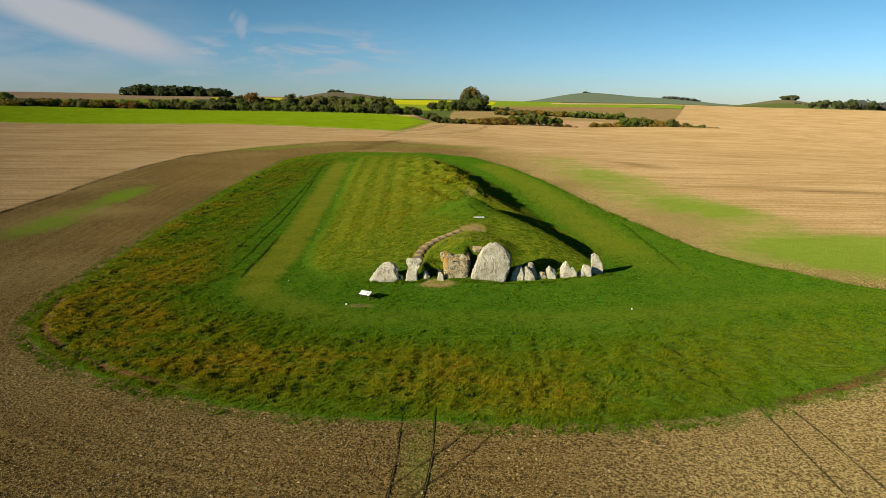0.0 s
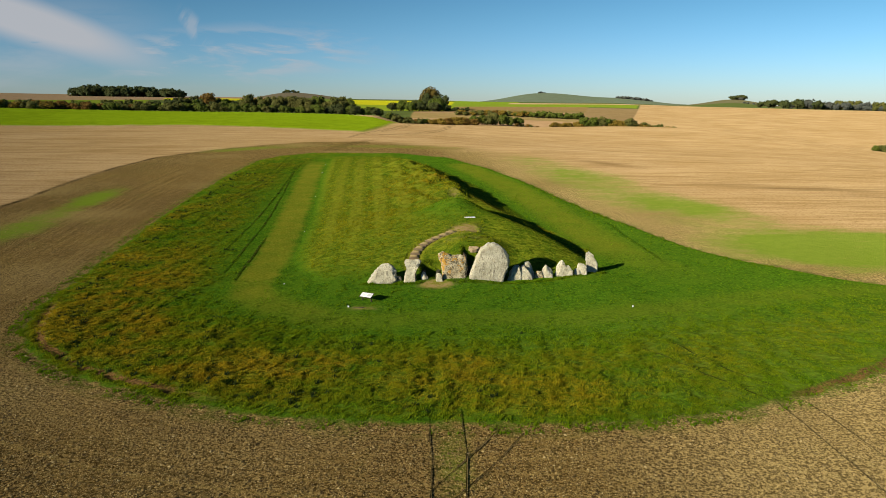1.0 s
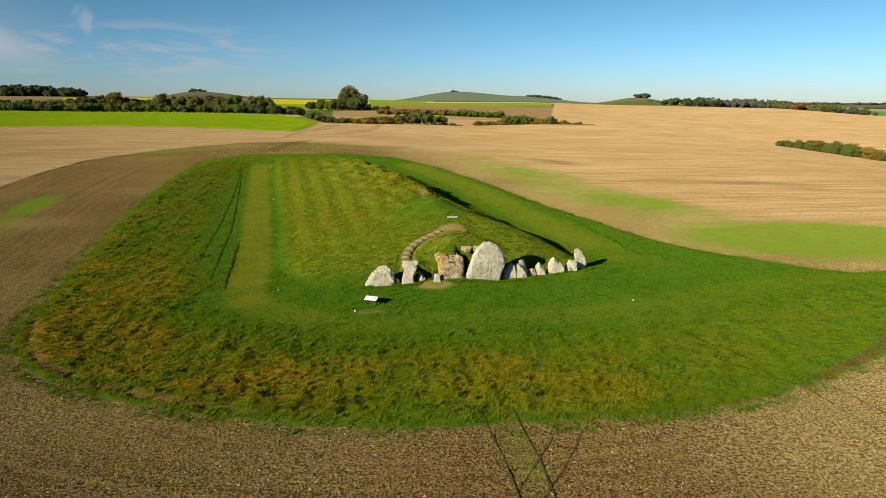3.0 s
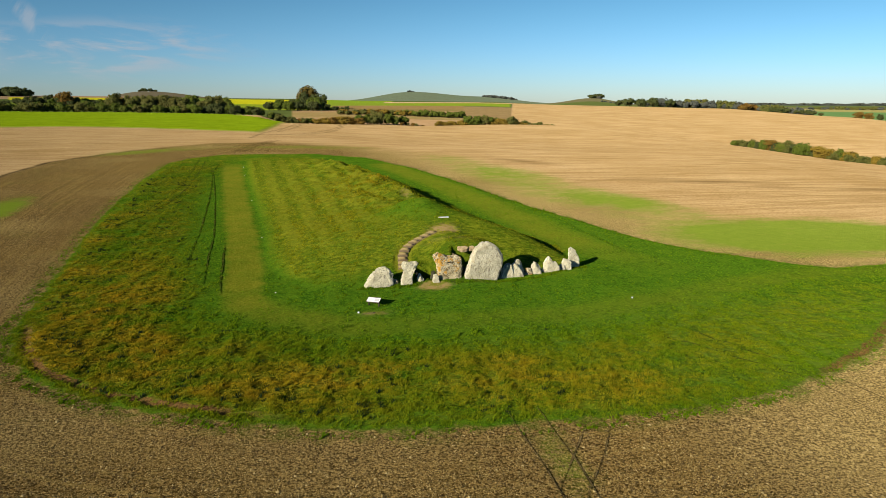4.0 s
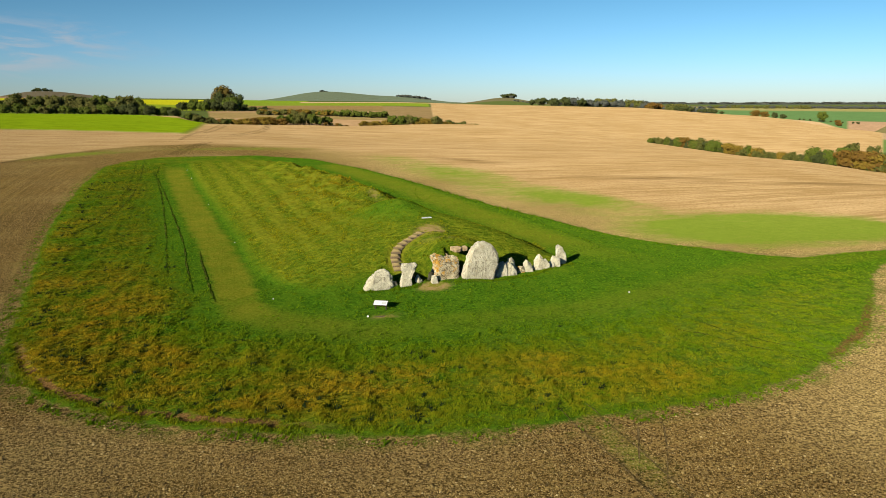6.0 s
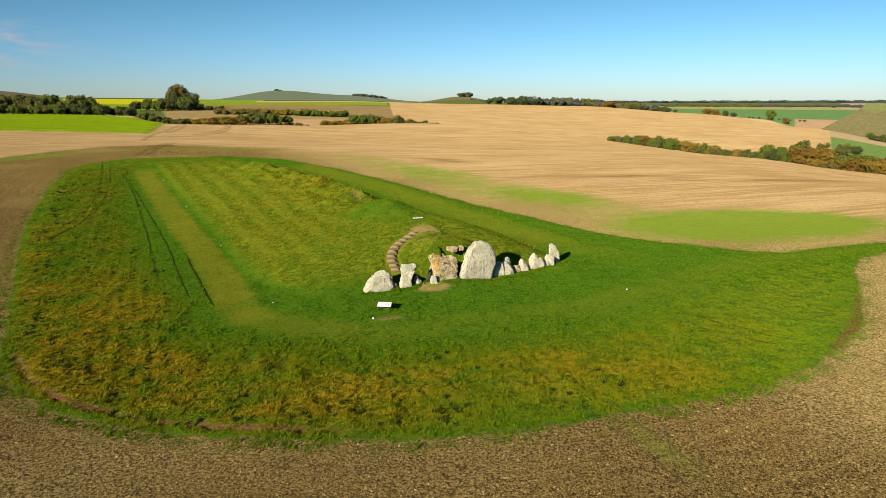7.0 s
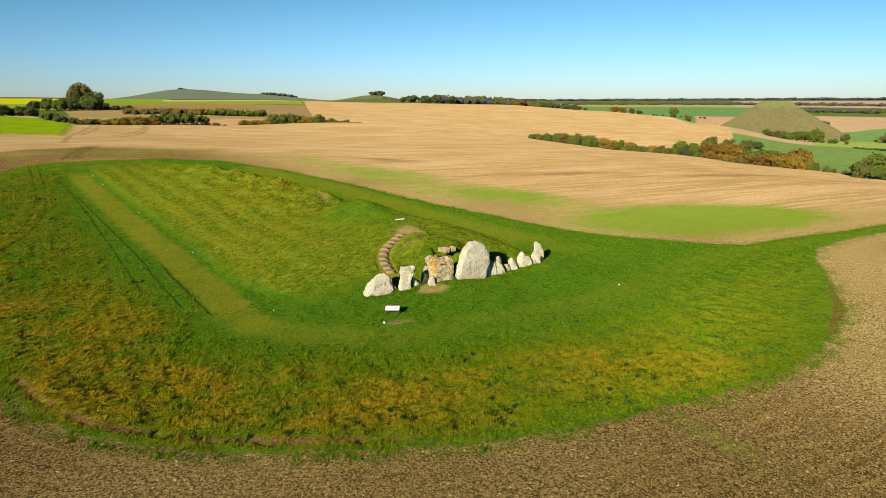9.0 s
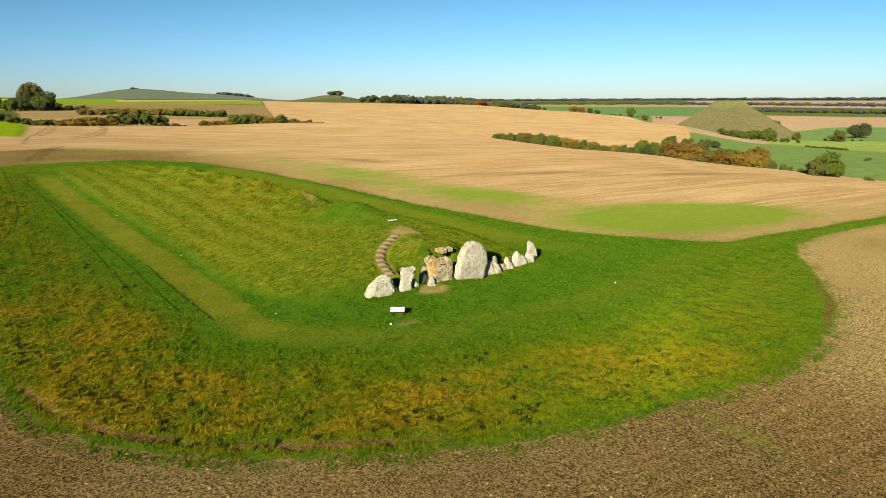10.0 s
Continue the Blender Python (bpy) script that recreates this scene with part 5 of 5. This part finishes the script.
def leaf_cloud(blobs, count, size, rng):
    """Many small bent leaf clumps spread over a few overlapping lobes; each clump is one island."""
    weights = np.array([b[3] * b[4] for b in blobs])
    pick = rng.choice(len(blobs), count, p=weights / weights.sum())
    d = rng.normal(0, 1, (count, 3))
    d /= np.linalg.norm(d, axis=1)[:, None]
    depth = rng.uniform(0.5, 1.03, count)[:, None]
    b = np.array(blobs)[pick]
    c = b[:, :3] + d * depth * np.stack([b[:, 3], b[:, 3], b[:, 4]], 1)
    u = np.cross(d, rng.normal(0, 1, (count, 3)))
    u /= np.linalg.norm(u, axis=1)[:, None] + 1e-9
    v = np.cross(d, u)
    s = size * rng.uniform(0.6, 1.4, count)[:, None]
    fold = d * s * rng.uniform(0.1, 0.5, count)[:, None]
    verts = np.stack([c - u * s + fold * 0.3, c + v * s * 0.7 - fold, c + u * s, c - v * s * 0.7 - fold], 1).reshape(-1, 3)
    tri = np.array([[0, 1, 2], [0, 2, 3]])[None] + (np.arange(count) * 4)[:, None, None]
    return verts, tri.reshape(-1, 3)


def crown_mesh(verts, tris, material):
    mesh = bpy.data.meshes.new("crown")
    mesh.vertices.add(len(verts))
    mesh.vertices.foreach_set("co", verts.astype(np.float32).ravel())
    mesh.loops.add(tris.size)
    mesh.polygons.add(len(tris))
    mesh.loops.foreach_set("vertex_index", tris.astype(np.int32).ravel())
    mesh.polygons.foreach_set("loop_start", (np.arange(len(tris)) * 3).astype(np.int32))
    mesh.update(calc_edges=True)
    mesh.materials.append(material)
    return mesh


def tree_kind(name, label, category, material, spread, bole, seed, count=1000, domed=False, leaf=1.85):
    """A tree 1 m high to be scaled: spread = crown width to height, bole = bare stem share."""
    rng = np.random.default_rng(seed)
    ob = new(name)
    bm = bmesh.new()
    top = bole + 0.35 * (1 - bole)
    limb(bm, (0, 0, -0.08), (0.01, 0, bole + 0.06), 0.035, 0.024, 7)
    limb(bm, (0.01, 0, bole + 0.04), (-0.01, 0.02, top + 0.2), 0.024, 0.008)
    for k in range(5):
        a = 2 * math.pi * k / 5 + rng.uniform(-0.4, 0.4)
        limb(bm, (0.0, 0.0, bole + 0.03 * k), (0.32 * spread * math.cos(a), 0.32 * spread * math.sin(a), bole + rng.uniform(0.2, 0.45) * (1 - bole) + 0.08), 0.014, 0.004, 5)
    part("trunk", bm, M_BARK, ob, "grey-brown trunk and limbs")
    lobes = []
    mid, half = (1 + bole) / 2, (1 - bole) / 2
    for k in range(9):
        a, e = rng.uniform(0, 2 * math.pi), rng.uniform(-0.75, 0.8)
        q = math.sqrt(max(0.0, 1 - e * e)) * rng.uniform(0.45, 0.72)
        lobes.append((q * spread * 0.5 * math.cos(a), q * spread * 0.5 * math.sin(a), mid + e * half * 0.62, spread * rng.uniform(0.17, 0.27), half * rng.uniform(0.32, 0.5)))
    lobes.append((0, 0, mid, spread * 0.33, half * 0.8))
    if domed:
        lobes = [(q[0] * 1.25, q[1] * 1.25, mid - half * 0.35 + (q[2] - mid) * 0.5, q[3] * 1.1, q[4]) for q in lobes] + [(0, 0, mid - half * 0.1, spread * 0.46, half * 1.0)] * 3
    crown = new("crown", crown_mesh(*leaf_cloud(lobes, count, leaf / math.sqrt(count), rng), material))
    crown.parent = ob
    ob.matrix_world = pose(0, 0, -500)
    return tagged(ob, label, category)


KINDS = {
    "dome": [tree_kind("tree", "tall domed beech with a rust-brown crown", "tree", M_BEECH, 0.95, 0.03, 9, count=3600, domed=True, leaf=3.0)],
    "green": [tree_kind("tree", "round green broadleaf tree in a field hedge", "tree", M_GREEN, 0.95, 0.07, 1), tree_kind("tree", "tall green broadleaf tree in a field hedge", "tree", M_GREEN, 0.78, 0.07, 2)],
    "olive": [tree_kind("tree", "olive-green autumn tree in a field hedge", "tree", M_OLIVE, 1.0, 0.06, 3), tree_kind("tree", "spreading olive autumn tree in a hedge", "tree", M_OLIVE, 1.15, 0.05, 4)],
    "gold": [tree_kind("shrub", "golden-brown autumn thorn in a hedge", "shrub", M_GOLD, 1.25, 0.03, 5)],
    "rust": [tree_kind("shrub", "rust-red autumn thorn in a hedge", "shrub", M_RUST, 1.25, 0.03, 6)],
    "dark": [tree_kind("tree", "dark dense evergreen-looking tree on farmland", "tree", M_DARK, 0.95, 0.05, 7), tree_kind("tree", "dark rounded tree on open farmland", "tree", M_DARK, 1.1, 0.05, 8)],
}
LIGHT = {k: [tree_kind("tree", "far tree", "tree", m, s, 0.04, 20 + n, count=170)] for n, (k, m, s) in enumerate((("far", M_FAR_HAZE, 1.05), ("green", M_GREEN, 0.95), ("olive", M_OLIVE, 1.05), ("gold", M_GOLD, 1.2), ("rust", M_RUST, 1.2), ("dark", M_DARK, 1.05)))}
ROW_RNG = random.Random(77)


def plant(kind, bearing, radius, tall, wide=1.0, group="", label="", sink=0.0):
    proto = ROW_RNG.choice(KINDS[kind])
    b = radians(bearing)
    x, y = HUB[0] + radius * math.sin(b), HUB[1] + radius * math.cos(b)
    m = pose(x, y, ground_z(x, y) - sink - 0.06 * tall, 0, 0, ROW_RNG.uniform(0, 360)) @ Matrix.Diagonal((tall * wide, tall * wide, tall, 1))
    ob = copy_thing(proto, m)
    return tagged(ob, label, group=group)


def row(b0, b1, r0, r1, count, tall0, tall1, kinds, group, wide=1.15, jitter=5.0, sink=0.3, joined=""):
    """Trees along a hedge line from one bearing and radius to another; joined: the name of one object that holds them all."""
    if joined:
        verts, tris, mats, base, slots = [], [], [], 0, []
    for k in range(count):
        f = (k + ROW_RNG.uniform(-0.35, 0.35)) / max(1, count - 1)
        kind = kinds[min(len(kinds) - 1, max(0, int(f * len(kinds))))]
        kind = ROW_RNG.choice(kind.split())
        tall = (tall0 + (tall1 - tall0) * f) * ROW_RNG.uniform(0.75, 1.18)
        bearing, radius, broad = b0 + (b1 - b0) * f, r0 + (r1 - r0) * f + ROW_RNG.uniform(-jitter, jitter), wide * ROW_RNG.uniform(0.9, 1.25)
        if not joined:
            plant(kind, bearing, radius, tall, broad, group, sink=sink)
            continue
        proto = ROW_RNG.choice(LIGHT[kind])
        x, y = HUB[0] + radius * math.sin(radians(bearing)), HUB[1] + radius * math.cos(radians(bearing))
        m = np.array(pose(x, y, ground_z(x, y) - sink - max(0.0, radius - 900) * 0.0016, 0, 0, ROW_RNG.uniform(0, 360)) @ Matrix.Diagonal((tall * broad, tall * broad, tall, 1)))
        for mesh in (o.data for o in proto.children):
            mesh.calc_loop_triangles()
            co = np.empty(len(mesh.vertices) * 3)
            mesh.vertices.foreach_get("co", co)
            tri = np.empty(len(mesh.loop_triangles) * 3, np.int32)
            mesh.loop_triangles.foreach_get("vertices", tri)
            verts.append(co.reshape(-1, 3) @ m[:3, :3].T + m[:3, 3])
            tris.append(tri.reshape(-1, 3) + base)
            base += len(mesh.vertices)
            if mesh.materials[0] not in slots:
                slots.append(mesh.materials[0])
            mats.append(np.full(len(tri) // 3, slots.index(mesh.materials[0])))
    if joined:
        ob = raw_mesh(joined, np.concatenate(verts), np.concatenate(tris), slots[0], group, "trees")
        for extra in slots[1:]:
            ob.data.materials.append(extra)
        ob.data.polygons.foreach_set("material_index", np.concatenate(mats).astype(np.int32))


row(-36, 0.6, 442, 436, 92, 4.8, 6.6, ["olive green dark", "olive olive gold", "olive green rust", "green olive", "olive green", "green dark"], "long hedge behind the green crop")
row(-36, -18, 462, 458, 26, 5.0, 6.0, ["olive green", "olive gold green", "dark olive", "olive green rust", "olive"], "long hedge behind the green crop", wide=1.1)
row(-10.5, -2.8, 505, 500, 20, 11.5, 12.0, ["olive gold", "olive", "olive olive green", "olive rust green"], "trees behind the long hedge", wide=0.95)
row(-37, -30, 520, 520, 10, 10, 9, ["dark green"], "trees behind the long hedge")
row(-28, -12, 600, 610, 26, 4.5, 5.5, ["olive green", "olive", "green dark"], "olive hedge trees between the farther fields", joined="far_hedge")
row(-16.6, -13.0, 660, 655, 9, 9, 9, ["dark"], "dark spinney by the yellow crop", wide=1.0)
plant("rust", -13.7, 645, 12.5, 0.9, "dark spinney by the yellow crop")
row(-13, -7.5, 650, 640, 16, 6, 7, ["dark green"], "dark spinney by the yellow crop")
row(-23.0, -16.0, 1080, 1080, 44, 19, 15, ["dark"], "dark round-topped wood standing on the skyline", wide=1.0, jitter=22, sink=3.5, joined="far_wood")
row(0.2, 4.3, 610, 605, 14, 9, 13, ["dark green"], "grove round the domed tree", wide=0.9, jitter=9)
row(1.0, 3.8, 590, 590, 8, 8, 8.5, ["green dark"], "grove round the domed tree", wide=0.95)
plant("dome", 3.1, 640, 22.5, 1.0, "grove round the domed tree", "tall domed beech with a rust-brown crown")
plant("dark", 3.9, 628, 17.0, 0.95, "grove round the domed tree")
plant("dark", 2.7, 630, 17.0, 0.8, "grove round the domed tree")
row(4.5, 6.0, 600, 590, 5, 6, 4, ["dark"], "grove round the domed tree")
row(0.8, 4.6, 424, 424, 14, 4.6, 4.8, ["olive gold", "olive rust", "green olive", "rust gold"], "hedge across the dip", jitter=3, sink=0.3)
row(4.6, 7.2, 424, 424, 10, 5.2, 5.2, ["rust", "rust gold", "rust"], "hedge across the dip", jitter=3, sink=0.3)
row(7.0, 10.6, 428, 432, 13, 8.4, 7.2, ["green", "green olive", "green dark", "green"], "hedge across the dip", wide=0.85, jitter=4, sink=0.3)
row(10.4, 12.0, 430, 432, 5, 3.2, 1.6, ["olive rust"], "hedge across the dip", sink=0.3)
row(13.2, 15.6, 432, 436, 8, 4.2, 5.0, ["gold olive", "gold"], "hedge on the near slope", jitter=3, sink=0.3)
row(15.6, 19.0, 436, 440, 12, 7.0, 6.5, ["olive green", "olive gold"], "hedge on the near slope", jitter=3, wide=1.0, sink=0.3)
row(19.0, 23.8, 440, 446, 18, 5.6, 3.0, ["olive gold", "gold olive green", "gold olive"], "hedge on the near slope", jitter=3, sink=0.3)
row(24.8, 27.0, 452, 456, 7, 1.8, 2.0, ["gold", "rust gold"], "short thorn hedge in the stubble", jitter=2)
row(5.6, 15.1, 500, 498, 58, 3.6, 4.6, ["olive gold", "gold olive", "gold rust olive", "green gold", "green", "green", "green"], "low golden and green bushes in a strip plot", jitter=3, joined="orchard_strip")
# shelter belt in the combe
row(35.4, 41.0, 408, 398, 17, 6.0, 9.0, ["olive green", "dark green rust", "green olive", "dark green"], "shelter belt in the combe", jitter=4, wide=0.95, sink=1.3)
row(41.0, 43.2, 396, 388, 6, 8.5, 8.0, ["olive gold", "gold green"], "shelter belt in the combe", jitter=3, wide=0.95, sink=1.3)
row(43.0, 46.6, 384, 370, 12, 6.0, 6.5, ["olive", "olive gold", "olive dark"], "shelter belt in the combe", jitter=4, wide=0.8, sink=1.3)
row(46.4, 48.6, 366, 356, 7, 9.5, 11, ["green dark", "green"], "shelter belt in the combe", jitter=3, wide=0.85, sink=1.3)
row(48.4, 54.8, 352, 326, 19, 9.0, 10.5, ["green gold rust", "gold rust olive", "rust gold green", "rust gold"], "shelter belt in the combe", jitter=4, wide=0.95, sink=1.3)
row(54.8, 58.0, 322, 312, 7, 6.0, 3.0, ["olive green", "olive"], "shelter belt in the combe", jitter=4, wide=0.8, sink=1.3)
for b, r, tall, kind in ((59.0, 300, 12.5, "green"), (58.5, 297, 8.5, "olive"), (59.9, 303, 9.0, "green"), (61.8, 300, 3.5, "olive"), (63.5, 300, 2.5, "olive"), (49.0, 430, 11.0, "olive"), (50.4, 440, 9.0, "olive"), (51.6, 450, 8.5, "olive"), (52.4, 470, 7.0, "dark")):
    plant(kind, b, r, tall, 0.95, "field trees in the combe", sink=0.9)
# trees round the great mound and over the valley floor
row(53.4, 55.0, 690, 684, 13, 6, 7, ["dark green", "green olive", "olive green"], "trees at the foot of the great mound", wide=1.3)
row(55.0, 56.6, 684, 678, 7, 8, 12, ["green olive", "olive green"], "trees at the foot of the great mound", wide=1.1)
row(56.5, 58.4, 650, 640, 5, 4, 5, ["olive", "green"], "trees at the foot of the great mound")
row(59.0, 61.6, 590, 585, 26, 1.6, 1.9, ["dark green"], "low dark hedge along the valley pasture", jitter=3, joined="pasture_hedge")
row(60.5, 62.5, 735, 735, 6, 2.4, 2.4, ["dark"], "low dark hedge along the valley pasture", jitter=3, joined="pasture_hedge")
for b, r, tall, kind in ((47.3, 1030, 16, "green"), (48.3, 1010, 9, "rust"), (43.0, 1050, 12, "rust"), (43.6, 1050, 11, "rust"), (44.3, 1045, 10, "dark"), (44.8, 1050, 9, "dark"), (61.2, 720, 13, "olive"), (62.5, 800, 18, "dark"), (62.8, 800, 17, "dark"),
                         (57.5, 960, 12, "dark"), (58.6, 760, 9, "olive"), (60.6, 470, 3.5, "dark"), (62.6, 480, 3.5, "olive"), (59.3, 440, 4, "olive"), (65.4, 830, 14, "dark"), (64.7, 760, 9, "olive"), (56.8, 700, 12, "green")):
    plant(kind, b, r, tall, 1.0, "field trees in the valley", sink=0.8)
row(45.8, 49.5, 1080, 1040, 10, 4, 3, ["dark"], "low dark hedge under the far pasture", jitter=3, joined="far_pasture_hedge")
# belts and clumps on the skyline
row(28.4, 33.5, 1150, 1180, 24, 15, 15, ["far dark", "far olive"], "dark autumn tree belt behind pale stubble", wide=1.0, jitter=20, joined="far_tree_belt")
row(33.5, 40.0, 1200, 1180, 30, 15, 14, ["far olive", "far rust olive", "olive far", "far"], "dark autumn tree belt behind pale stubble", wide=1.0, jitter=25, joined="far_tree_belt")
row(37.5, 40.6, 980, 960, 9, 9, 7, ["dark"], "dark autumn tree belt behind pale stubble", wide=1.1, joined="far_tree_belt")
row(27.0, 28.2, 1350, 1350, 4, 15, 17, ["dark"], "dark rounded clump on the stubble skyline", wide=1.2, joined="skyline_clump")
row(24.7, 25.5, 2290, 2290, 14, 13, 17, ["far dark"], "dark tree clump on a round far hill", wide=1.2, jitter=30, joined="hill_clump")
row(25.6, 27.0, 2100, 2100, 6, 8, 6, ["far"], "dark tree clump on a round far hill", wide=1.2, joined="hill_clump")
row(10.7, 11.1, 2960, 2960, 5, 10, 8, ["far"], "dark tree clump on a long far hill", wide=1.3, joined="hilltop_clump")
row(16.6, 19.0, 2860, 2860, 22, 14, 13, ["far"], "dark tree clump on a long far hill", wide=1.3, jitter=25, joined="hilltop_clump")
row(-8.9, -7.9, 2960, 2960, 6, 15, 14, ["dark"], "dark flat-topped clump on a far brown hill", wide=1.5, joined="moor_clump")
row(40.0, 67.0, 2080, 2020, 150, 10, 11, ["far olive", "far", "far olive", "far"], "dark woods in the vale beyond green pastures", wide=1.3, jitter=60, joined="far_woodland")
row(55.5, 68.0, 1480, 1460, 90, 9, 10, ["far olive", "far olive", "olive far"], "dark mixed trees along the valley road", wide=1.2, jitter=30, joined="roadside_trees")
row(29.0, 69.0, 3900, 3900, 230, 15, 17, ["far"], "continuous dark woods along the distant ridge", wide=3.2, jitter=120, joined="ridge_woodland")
for kinds in (*KINDS.values(), *LIGHT.values()):
    for proto in kinds:
        for o in (*proto.children_recursive, proto):
            bpy.data.objects.remove(o)
